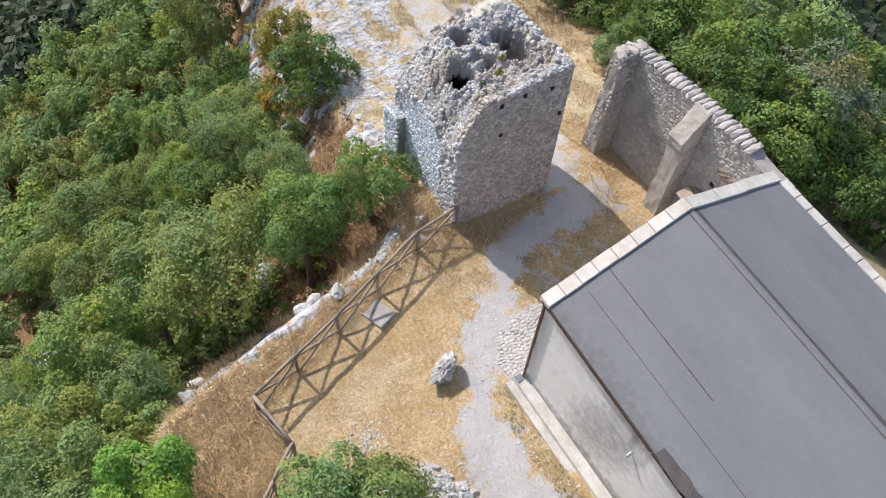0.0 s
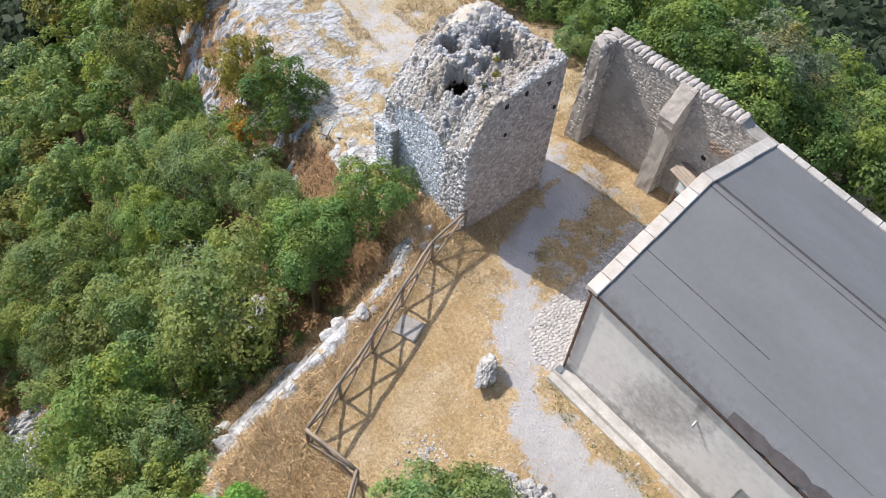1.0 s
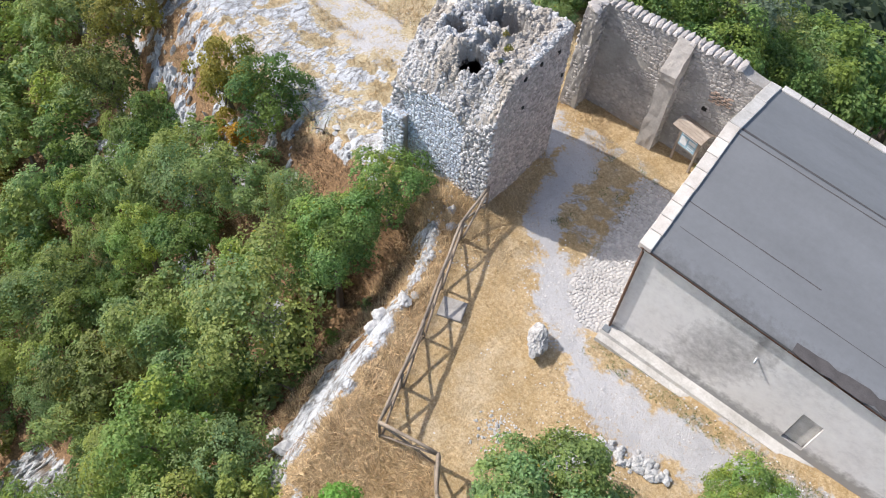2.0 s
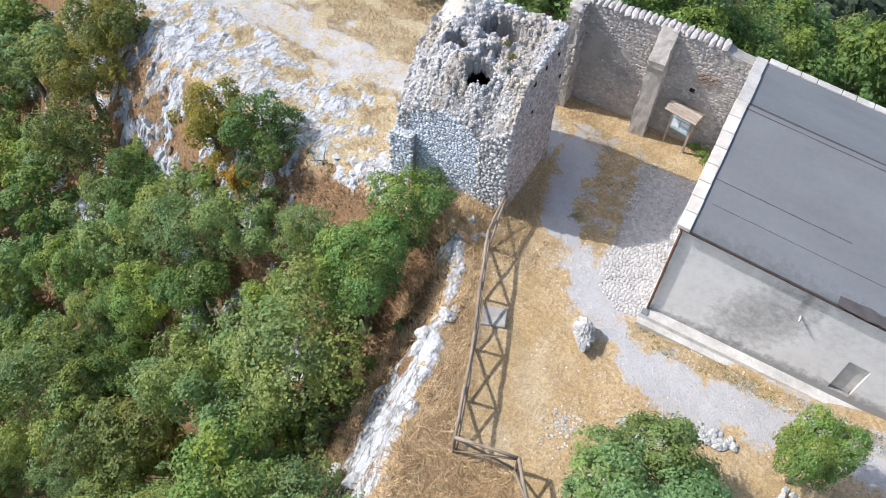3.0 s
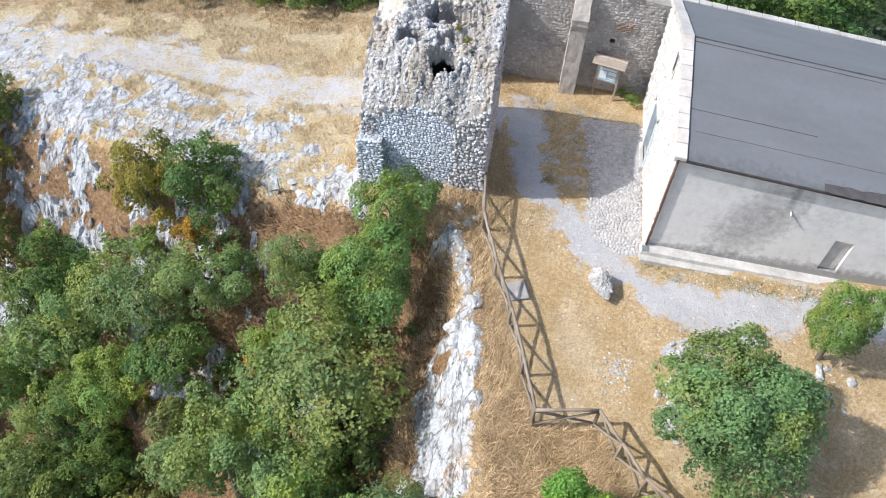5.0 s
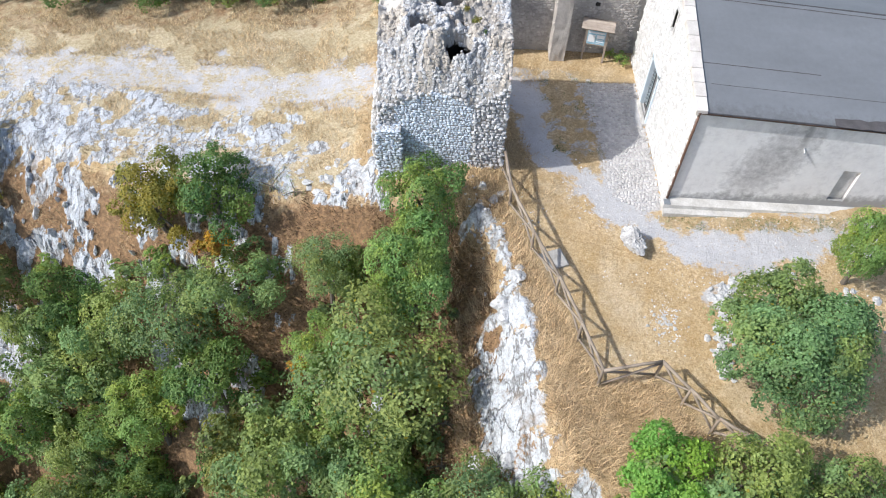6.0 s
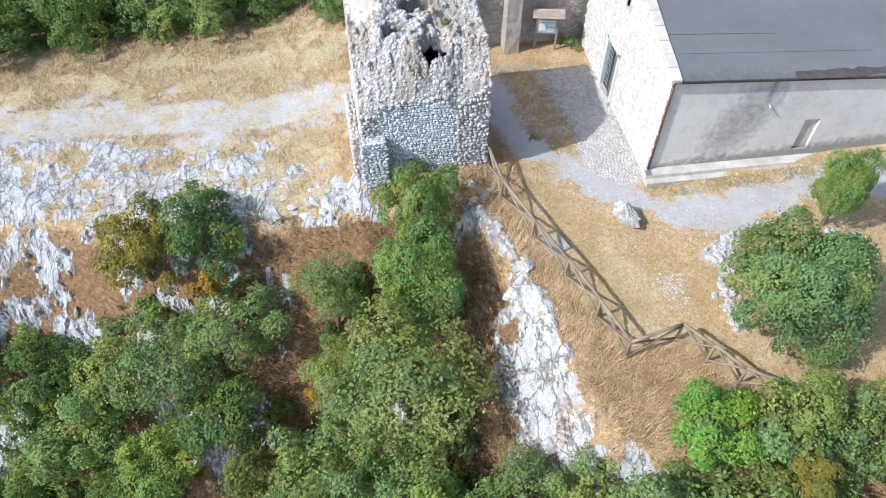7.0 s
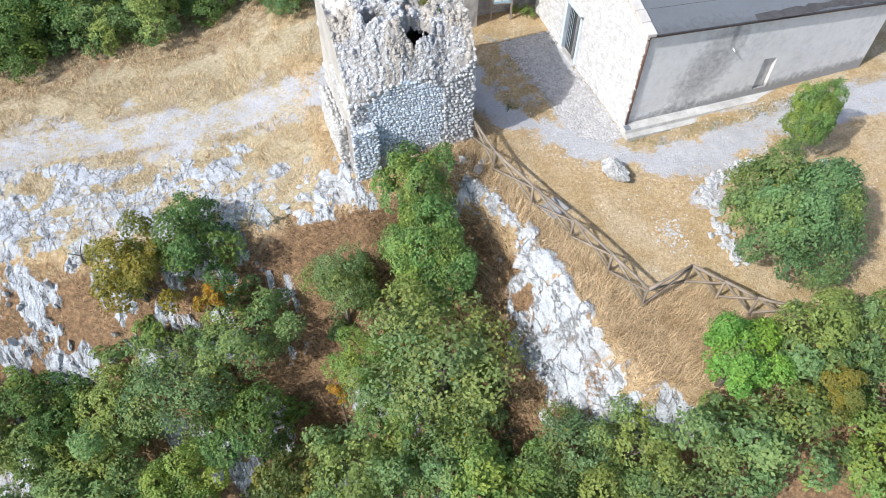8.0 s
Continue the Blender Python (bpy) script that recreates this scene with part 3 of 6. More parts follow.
# rough stone: an uneven lump of 12 points and 20 triangles
def stone_points(seed):
    r = np.random.RandomState(seed)
    g = (1 + 5 ** 0.5) / 2
    p = np.array([(-1, g, 0), (1, g, 0), (-1, -g, 0), (1, -g, 0), (0, -1, g), (0, 1, g), (0, -1, -g), (0, 1, -g), (g, 0, -1), (g, 0, 1), (-g, 0, -1), (-g, 0, 1)])
    p = p / np.linalg.norm(p[0])
    # push towards a box, so that neighbours in a course close up
    p = np.sign(p) * np.abs(p) ** 0.5 * 0.52
    turn = Euler((r.uniform(-0.25, 0.25), r.uniform(-0.25, 0.25), r.uniform(-0.25, 0.25))).to_matrix()
    return (p + r.uniform(-0.075, 0.075, p.shape)) @ np.array(turn)


def stone_faces():
    return np.array([(0, 11, 5), (0, 5, 1), (0, 1, 7), (0, 7, 10), (0, 10, 11), (1, 5, 9), (5, 11, 4), (11, 10, 2), (10, 7, 6), (7, 1, 8),
                     (3, 9, 4), (3, 4, 2), (3, 2, 6), (3, 6, 8), (3, 8, 9), (4, 9, 5), (2, 4, 11), (6, 2, 10), (8, 6, 7), (9, 8, 1)])


STONE_P = [stone_points(s) for s in range(8)]
STONE_F = stone_faces()


def stone_meshes(name, material):
    return [mesh_np(name, p, STONE_F, material, False) for p in STONE_P]


def joined_stones(name, mats, material, parent):
    verts, faces = [], []
    for i, m in enumerate(mats):
        a = np.array(m)
        p = STONE_P[i % 8]
        verts.append(p @ a[:3, :3].T + a[:3, 3])
        faces.append(STONE_F + 12 * i)
    ob = new(name, mesh_np(name, np.vstack(verts), np.vstack(faces), material, False))
    ob.parent = parent
    ob["kind"] = "stuff"
    return ob


def lay_stones(place, length, top, course, width, depth, keep=None, rough=0.25, seed=1):
    """Rough courses of stones on a face. place(u, v) gives the point, the way along and the way out."""
    r = random.Random(seed)
    mats, v = [], 0.0
    while v < top:
        c = course * r.uniform(1 - rough, 1 + rough)
        u = -r.uniform(0, width)
        while u < length:
            w = width * r.uniform(0.6, 1.5)
            uu, vv = u + w / 2, v + c / 2 + r.uniform(-0.28, 0.28) * c
            if 0 <= uu <= length and (keep is None or keep(uu, vv)):
                p, along, out = place(uu, vv)
                along, out = Vector(along).normalized(), Vector(out).normalized()
                up = out.cross(along)
                rot = Matrix((along, out, up)).transposed()
                m = Matrix.Translation(Vector(p) + out * r.uniform(-0.32, 0.0) * depth) @ rot.to_4x4() @ Euler((r.uniform(-0.12, 0.12), r.uniform(-0.18, 0.18), r.uniform(-0.12, 0.12))).to_matrix().to_4x4() @ Matrix.Diagonal((w * r.uniform(0.9, 1.04), depth * r.uniform(0.9, 1.4), c * r.uniform(0.88, 1.06), 1))
                mats.append(m)
            u += w
        v += c
    r.shuffle(mats)
    return mats


# ---- ground ----
def spread(lo, hi, step, far, grow=1.13):
    mid = list(np.arange(lo, hi + step / 2, step))
    left, right, s = [], [], step
    a, b = lo, hi
    while a > -far or b < far:
        s *= grow
        a, b = a - s, b + s
        left.append(a)
        right.append(b)
    return np.array(left[::-1] + mid + right)


def build_ground():
    gx, gy = spread(-27.5, 7.5, 0.085, 420), spread(-12.5, 13.0, 0.085, 420)
    X, Y = np.meshgrid(gx, gy)
    rock = rock_zone(X, Y)
    rel = relief(X, Y, rock)
    base = height(X, Y)
    Z = base + rel + (fbm(X * 2.2, Y * 2.2, 9) - 0.5) * 0.07
    d = rim_distance(X, Y)
    nx, ny = len(gx), len(gy)
    i = np.arange(ny - 1)[:, None] * nx + np.arange(nx - 1)[None, :]
    faces = np.stack([i, i + 1, i + nx + 1, i + nx], -1).reshape(-1, 4)
    me = mesh_np("ground", np.stack([X, Y, Z], -1).reshape(-1, 3), faces, M_GROUND, False)
    soft = (rock.reshape(-1)[faces] < 0.25).all(1) | (X.reshape(-1)[faces[:, 0]] > -9) | (d.reshape(-1)[faces[:, 0]] < 0.4)
    me.polygons.foreach_set("use_smooth", soft)
    td, _ = line_distance(X, Y, TRACK)
    n = fbm(X * 0.7, Y * 0.7, 61)
    width = np.interp(X, [-30, -14, -10, -6, -4, -1, 3, 8], [1.2, 1.3, 1.3, 0.75, 0.55, 0.55, 0.85, 0.8])
    gravel = smooth(0.8, -0.6, td - width + 1.6 * (n - 0.5) * (1 + 0.8 * (X < -8)))
    gravel = np.clip(gravel + 1.1 * (fbm(X * 2.3, Y * 2.3, 62) - 0.5) * gravel * (1.25 - gravel) * 4, 0, 1)
    yard = smooth(-5.8, -5.2, X) * smooth(-1.2, -1.9, X) * smooth(2.2, 2.8, Y) * smooth(7.0, 6.4, Y)
    wide_yard = smooth(-5.3, -4.7, X + 0.5 * (n - 0.5)) * smooth(-0.2, -0.5, X) * smooth(1.6, 2.6, Y + 1.2 * (n - 0.5)) * smooth(7.4, 6.9, Y)
    band = np.interp(Y, [0.8, 2.2, 4.0, 6.2], [-3.3, -4.1, -4.65, -4.9]) + 0.5 * (n - 0.5)
    lane = smooth(0.95, 0.35, np.abs(X - band) + 0.9 * (fbm(X * 1.8, Y * 1.8, 63) - 0.5))
    inside = smooth(-5.9, -5.5, X) * smooth(-1.7, -1.9, X) * smooth(1.0, 1.8, Y) * smooth(7.6, 7.2, Y)
    dirt = inside * (1 - lane) * np.where(X < band, 0.62, 0.38 + 0.75 * (fbm(X * 3.6, Y * 3.6, 66) - 0.36) * 1.6)
    # brown strip on the north side, darkened also for the shadow reaching there
    dirt = np.maximum(dirt, 0.6 * smooth(-4.5, -3.8, X) * smooth(-0.1, -0.3, X) * smooth(6.1, 6.5, Y + 0.6 * (n - 0.5)) * smooth(7.4, 7.1, Y))
    gravel = gravel * np.where(X < -11, 0.78, 1.0) * (1 - inside) + inside * np.clip(lane + 0.75 * smooth(0.50, 0.62, fbm(X * 2.6, Y * 2.6, 64)) * (X > band), 0, 1)
    gravel = np.where(X < -9.5, gravel * (0.30 + 1.05 * fbm(X * 1.2, Y * 1.9, 69, 5)), gravel)
    gravel = gravel * (0.62 + 0.66 * fbm(X * 1.5, Y * 1.5, 68, 5))
    rubble = smooth(0.9, 0.2, np.hypot((X + 0.75) / 0.55, (Y + 5.1) / 0.75) + 1.6 * (n - 0.5)) + smooth(1.0, 0.3, np.hypot((X + 2.3) / 0.8, (Y - 0.5) / 1.0) + 1.8 * (fbm(X * 2, Y * 2, 65) - 0.5)) + smooth(1.0, 0.4, np.hypot((X - 1.3) / 0.9, (Y + 4.0) / 0.6) + 1.4 * (n - 0.5))
    gravel = np.maximum(gravel, 0.62 * np.clip(rubble, 0, 1))
    gravel = np.maximum(gravel, smooth(-2.3, -1.9, X) * smooth(0.0, -0.2, X) * smooth(-0.5, -0.2, Y) * smooth(6.9, 6.6, Y))
    fd, side = line_distance(X, Y, FENCE)
    outer = smooth(-0.1, 0.25, fd * -side) * (Y < 1.2) * (X < 6)
    litter = smooth(0.2, 0.8, d) * np.clip(smooth(0.9, 2.0, d) + 0.72, 0, 1)
    litter = np.maximum(litter, 0.45 * outer * smooth(-2, -0.3, d))
    orange = smooth(-13, -15, X) * smooth(3.4, 1.0, d)
    litter = np.maximum(litter * (1 - 0.3 * orange), 0.42 * smooth(-13, -15, X) * smooth(-3.0, -0.5, d) * smooth(0.4, 0.55, n))
    litter = np.maximum(litter, 0.5 * smooth(10.2, 12.4, Y + 1.5 * (n - 0.5)) * (X < -7))
    pale = smooth(8.0, 9.5, Y + 0.3 * (X + 10) * (X < -10)) * smooth(0.3, 0.6, n + 0.1)
    pale = np.maximum(pale, smooth(-10.8, -12.5, X) * smooth(0.6, -0.2, d))
    moss = np.clip(dirt, 0, 0.85)
    moss = np.maximum(moss, 0.5 * smooth(-0.3, 0.1, X) * smooth(-1.35, -1.0, Y) * smooth(-0.5, -0.6, Y) * smooth(0.35, 0.5, fbm(X * 1.5, Y * 1.5, 67)))
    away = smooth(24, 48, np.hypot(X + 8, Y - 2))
    field = smooth(1.2, 0.8, ((X - 40) / 20) ** 2 + ((Y - 130) / 13) ** 2 + 0.8 * (fbm(X * 0.05, Y * 0.05, 90) - 0.5))
    set_attr(me, "rock", rock)
    set_attr(me, "joint", np.clip(0.5 - rel * 1.6, 0, 1))
    set_attr(me, "gravel", gravel)
    set_attr(me, "litter", litter)
    set_attr(me, "pale", pale)
    set_attr(me, "moss", moss)
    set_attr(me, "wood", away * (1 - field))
    ob = new("ground", me)
    return tagged(ob, "dry straw ground with gravel track and white limestone slabs", "ground", kind="structure")


build_ground()


# ---- tower ----
TX0, TX1, TY1 = -10.5, -6.0, 5.25
HOLES = ((4.47, 4.83), (3.41, 4.96), (2.55, 4.9), (5.04, 3.53), (2.67, 3.65))


def tower_south(x):
    return 1.42 - 0.28 * (np.asarray(x, float) - TX0) / (TX1 - TX0)


def tower_top(x, y):
    """Height of the broken crown of the tower."""
    x, y = np.asarray(x, float), np.asarray(y, float)
    inn = y - tower_south(x)
    lip = np.interp(x, [-10.5, -9.6, -8.6, -7.6, -7.1, -6.6, -6.2, -6.0], [2.9, 3.15, 3.5, 3.4, 3.1, 3.35, 3.7, 3.9])
    full = np.interp(y, [1.2, 2.0, 2.6, 3.7, 5.2], [5.05, 5.12, 5.18, 5.3, 5.5])
    full = full - 0.5 * smooth(-9.3, -10.5, x) - 0.25 * np.exp(-((x + 7.4) ** 2 / 0.5 + (y - 3.2) ** 2 / 0.4))
    run = np.interp(x, [-10.5, -9.5, -8.5, -6.9, -6.0], [1.9, 1.5, 1.05, 1.1, 0.85])
    rise = 1 - (1 - np.clip(inn / run, 0, 1)) ** 1.7
    z = lip + (full - lip) * rise
    n1 = fbm(x * 1.6, y * 1.6, 101) - 0.5
    n2 = facets(x * 2.6, y * 2.6, 103, 1.5)[0]
    ragged = 0.32 * (np.abs(2 * fbm(x * 2.2, y * 1.1, 104, 4) - 1) - 0.25) * smooth(0.0, 0.3, inn) + facets(x * 5.5, y * 5.5, 105, 1.4)[0] * 0.10 + (fbm(x * 5, y * 5, 106) - 0.5) * 0.12
    ragged = ragged * (1 - 0.5 * smooth(-7.4, -6.9, x) * smooth(4.2, 3.4, y) * smooth(2.2, 2.8, y))
    dome = np.exp(-((x + 9.6) ** 2 / 0.6 + (y - 4.65) ** 2 / 0.5))
    z = z + (n1 * 0.55 + n2 * 0.15 + ragged) * (1 - 0.9 * dome) + 0.42 * dome
    rim = smooth(0.5, 0.1, TX1 - x) * smooth(0.6, 1.1, inn) + smooth(0.4, 0.1, TY1 - y)
    z = z * (1 - np.clip(rim, 0, 1) * 0.6) + full * np.clip(rim, 0, 1) * 0.6
    for cx, cy, rx, ry, dep in ((-7.9, 4.2, 0.8, 0.52, 1.6), (-9.0, 2.95, 0.5, 0.36, 1.2), (-7.75, 2.2, 0.5, 0.42, 0.6)):
        q = ((x - cx) / rx) ** 2 + ((y - cy) / ry) ** 2 + 1.5 * (fbm(x * 3.5, y * 3.5, 107) - 0.5)
        z = z - dep * smooth(1.1, 0.75, q)
    return z


def build_tower():
    tower = empty("stone_tower", (-8.25, 3.2, -0.6), "ruined square tower of grey rubble stone, crown broken open", "tower")
    inv = Matrix.Translation(tower.location).inverted()
    nu, nv = 150, 126
    us = np.linspace(0, 1, nu)
    vs = np.linspace(0, 1, nv)
    U, V = np.meshgrid(us, vs)
    X = TX0 + U * (TX1 - TX0)
    Y = tower_south(X) + V * (TY1 - tower_south(X))
    Z = tower_top(X, Y)
    off = np.array(tower.location)
    verts = [np.stack([X, Y, Z], -1).reshape(-1, 3) - off]
    i = np.arange(nv - 1)[:, None] * nu + np.arange(nu - 1)[None, :]
    faces = [np.stack([i, i + 1, i + nu + 1, i + nu], -1).reshape(-1, 4)]
    count = nu * nv
    hx, hy = X.reshape(-1)[faces[0]].mean(1), Y.reshape(-1)[faces[0]].mean(1)
    open_hole = ((hx + 7.75) / 0.44) ** 2 + ((hy - 2.2) / 0.36) ** 2 + 1.6 * (fbm(hx * 3.5, hy * 3.5, 107) - 0.5) < 1.0
    crown = mesh_np("crown", verts[0], faces[0][~open_hole], M_MORTAR, True)
    crown.materials.append(M_PALE)
    nw = (hx < -9.1 + 0.5 * (fbm(hx * 2, hy * 2, 151) - 0.5)) & (hy > 3.6)
    crown.polygons.foreach_set("material_index", nw[~open_hole].astype(np.int32))
    child("crown", crown, tower, Matrix(), "broken mortared rubble")
    loops = (("south_face", X[0], Y[0], Z[0], M_MORTAR), ("east_face", X[:, -1], Y[:, -1], Z[:, -1], M_MORTAR),
             ("north_face", X[-1, ::-1], Y[-1, ::-1], Z[-1, ::-1], M_RENDER), ("west_face", X[::-1, 0], Y[::-1, 0], Z[::-1, 0], M_PALE))
    for name, lx, ly, lz, mat in loops:
        k, rows = len(lx), 24
        pts = []
        for r in range(rows):
            f = r / (rows - 1)
            z = lz + (-1.6 - lz) * f
            j = (fbm(lx * 2 + ly * 2, z * 2, 111) - 0.5) * 0.06
            pts.append(np.stack([lx + (j if name == "east_face" else 0), ly, z], -1))
        pts = np.array(pts).reshape(-1, 3) - off
        i = np.arange(rows - 1)[:, None] * k + np.arange(k - 1)[None, :]
        f = np.stack([i, i + k, i + k + 1, i + 1], -1).reshape(-1, 4)
        child(name, mesh_np(name, pts, f, mat, False), tower, Matrix(), "" if mat is M_MORTAR else "weathered render")
    at = lambda p: Vector(p) - tower.location
    # the south face: coursed blue-grey filling below, stones of the broken shell above
    def south(u, v):
        x = TX0 + u
        return at((x, float(tower_south(x)), -0.5 + v)), (1, -0.06, 0), (-0.06, -1, 0)
    panel = lambda u, v: 0.55 < u < 3.35 and v - 0.5 < float(np.interp(u, [0.55, 1.2, 1.9, 2.8, 3.35], [2.75, 3.15, 3.55, 3.3, 2.9]))
    low = lay_stones(south, 4.5, 4.1, 0.095, 0.125, 0.09, panel, 0.2, 5)
    side = lay_stones(south, 4.5, 5.3, 0.13, 0.16, 0.17, lambda u, v: not panel(u, v) and v - 0.5 < float(tower_top(TX0 + u, tower_south(TX0 + u) + 0.02)), 0.3, 6)
    def east(u, v):
        return at((TX1, 1.16 + u, -0.5 + v)), (0, 1, 0), (1, 0, 0)
    eastern = lay_stones(east, 4.07, 6.2, 0.085, 0.125, 0.085, lambda u, v: v - 0.5 < float(tower_top(TX1 - 0.02, 1.17 + u)) - 0.02, 0.25, 7)
    def west(u, v):
        return at((TX0, TY1 - u, -0.9 + v)), (0, -1, 0), (-1, 0, 0)
    western = lay_stones(west, 3.7, 4.6, 0.16, 0.24, 0.12, lambda u, v: v - 0.9 < float(tower_top(TX0 + 0.02, TY1 - u)) - 0.3 and vnoise(u * 1.2, v * 1.2, 5) > 0.45, 0.25, 8)
    # the crown
    r = random.Random(11)
    heap = []
    rr = np.random.RandomState(12)
    hx, hy = rr.uniform(TX0 + 0.03, TX1 - 0.03, 11000), rr.uniform(1.2, TY1 - 0.04, 11000)
    for k, (cx, cy) in enumerate(((-7.85, 4.2), (-9.0, 2.85), (-7.75, 2.2), (-7.75, 2.4))):
        hx[k * 700:k * 700 + 700], hy[k * 700:k * 700 + 700] = np.clip(rr.normal(cx, 0.42, 700), TX0 + 0.03, TX1 - 0.03), np.clip(rr.normal(cy, 0.33, 700), 1.5, TY1 - 0.05)
    hz, e = tower_top(hx, hy), 0.06
    gx, gy = (tower_top(hx + e, hy) - hz) / e, (tower_top(hx, hy + e) - hz) / e
    skip = (hy < tower_south(hx)) | (hx < -9.1) & (hy > 3.7) & (rr.uniform(size=11000) < 0.93) | (fbm(hx * 1.5, hy * 1.5, 150) < 0.27)
    skip = skip | (((hx + 7.75) / 0.5) ** 2 + ((hy - 2.2) / 0.4) ** 2 < 1) | (hx > -7.3) & (hy > 2.2) & (hy < 3.6) & (rr.uniform(size=11000) < 0.35)
    for k in np.nonzero(~skip)[0]:
        x, n = hx[k], Vector((-gx[k], -gy[k], 1)).normalized()
        if n.z < 0.04:
            continue
        q = n.to_track_quat("Z", "Y")
        s = r.choice((0.05, 0.06, 0.07, 0.085, 0.105, 0.135)) * (0.75 if x > -7.2 and hy[k] > 2.2 else 1.0)
        heap.append(Matrix.Translation(at((x, hy[k], hz[k])) + n * s * r.uniform(-0.45, -0.08)) @ q.to_matrix().to_4x4() @ Euler((r.uniform(-0.7, 0.7), r.uniform(-0.7, 0.7), r.uniform(0, 6.3))).to_matrix().to_4x4() @ Matrix.Diagonal((s * r.uniform(0.9, 1.6), s, s * r.uniform(0.6, 1.2), 1)))
    for k in range(150):
        f = r.random()
        x, y = (TX1 - r.uniform(0.02, 0.2), 1.25 + 3.8 * f) if k % 2 else (TX0 + 0.6 + 3.8 * f, TY1 - r.uniform(0.02, 0.2))
        heap.append(Matrix.Translation(at((x, y, float(tower_top(x, y)) + 0.01))) @ Matrix.Rotation(r.uniform(0, 6.3), 4, "Z") @ Matrix.Diagonal((r.uniform(0.1, 0.2), r.uniform(0.08, 0.14), 0.1, 1)))
    # putlog holes are near-black blocks, their inner shade put into the colour
    for y, z in HOLES:
        part("putlog_hole", box(bmesh.new(), (-0.06, -0.07, -0.08), (0.045, 0.07, 0.08), None, 0.02), M_SHADE, tower, "small dark hole").location = at((TX1 + 0.01, y, z))
    blue = stone_meshes("stone", M_BLUE)
    for i, m in enumerate(low[:300]):
        child("stone", blue[i % 8], tower, m)
    joined_stones("filling_rubble", low[300:], M_BLUE_J, tower)
    joined_stones("face_rubble", side, M_STONE_J, tower)
    joined_stones("east_rubble", eastern, M_EAST, tower)
    joined_stones("west_rubble", western, M_WEST, tower)
    warm = [m for m in heap if float(fbm(m.translation.x * 0.9, m.translation.y * 0.9, 152)) + 0.12 * (m.translation.x > 0.9) > 0.53]
    cold = [m for m in heap if float(fbm(m.translation.x * 0.9, m.translation.y * 0.9, 152)) + 0.12 * (m.translation.x > 0.9) <= 0.53]
    joined_stones("crown_rubble", cold, M_CROWN, tower)
    joined_stones("crown_core", warm, M_WARM, tower)
    # stub of the outer buttress at the south-west foot, and the low west wall
    b = part("buttress", box(bmesh.new(), (-0.45, -0.32, -1.7), (0.45, 0.5, 1.92)), M_MORTAR, tower, "squat stone buttress")
    b.location = at((-10.15, 1.32, 0))
    def butt(u, v):
        return at((-10.6 + u, 1.0, -1.2 + v)), (1, 0, 0), (0, -1, 0)
    def butt_top(u, v):
        return at((-10.6 + u, 1.0 + v, 1.92)), (1, 0, 0), (0, 0, 1)
    joined_stones("buttress_rubble", lay_stones(butt, 0.9, 3.1, 0.1, 0.16, 0.1, None, 0.2, 12) + lay_stones(butt_top, 0.9, 0.42, 0.12, 0.18, 0.08, None, 0.2, 13), M_BLUE_J, tower)
    w = part("west_stub", box(bmesh.new(), (-0.16, -1.2, -1.2), (0.16, 1.5, 1.1), None, 0.06), M_PALE, tower, "low rendered wall stub")
    w.location = at((-10.68, 3.4, 0))
    def stub_w(u, v):
        return at((-10.84, 4.9 - u, -0.9 + v)), (0, -1, 0), (-1, 0, 0)
    def stub_s(u, v):
        return at((-10.84 + u, 2.2, -0.9 + v)), (1, 0, 0), (0, -1, 0)
    def stub_t(u, v):
        return at((-10.82 + v, 2.25 + u, 1.1)), (0, 1, 0), (0, 0, 1)
    joined_stones("stub_rubble", lay_stones(stub_w, 2.7, 2.0, 0.14, 0.2, 0.12, None, 0.3, 14) + lay_stones(stub_s, 0.3, 2.0, 0.14, 0.16, 0.1, None, 0.3, 15) + lay_stones(stub_t, 2.6, 0.3, 0.15, 0.22, 0.16, None, 0.3, 16), M_WEST, tower)
    return tower


build_tower()


# ---- ruined wall with its buttress ----
def weather(bm, cuts=9, amount=0.13):
    """Worn, uneven faces on a plain block."""
    bmesh.ops.recalc_face_normals(bm, faces=bm.faces)
    bmesh.ops.triangulate(bm, faces=[f for f in bm.faces if len(f.verts) > 4])
    bmesh.ops.subdivide_edges(bm, edges=list(bm.edges), cuts=cuts, use_grid_fill=True)
    bm.normal_update()
    for v in bm.verts:
        v.co += v.normal * (noise.noise(v.co * 2.2) * 0.6 + noise.noise(v.co * 6.0) * 0.4) * amount


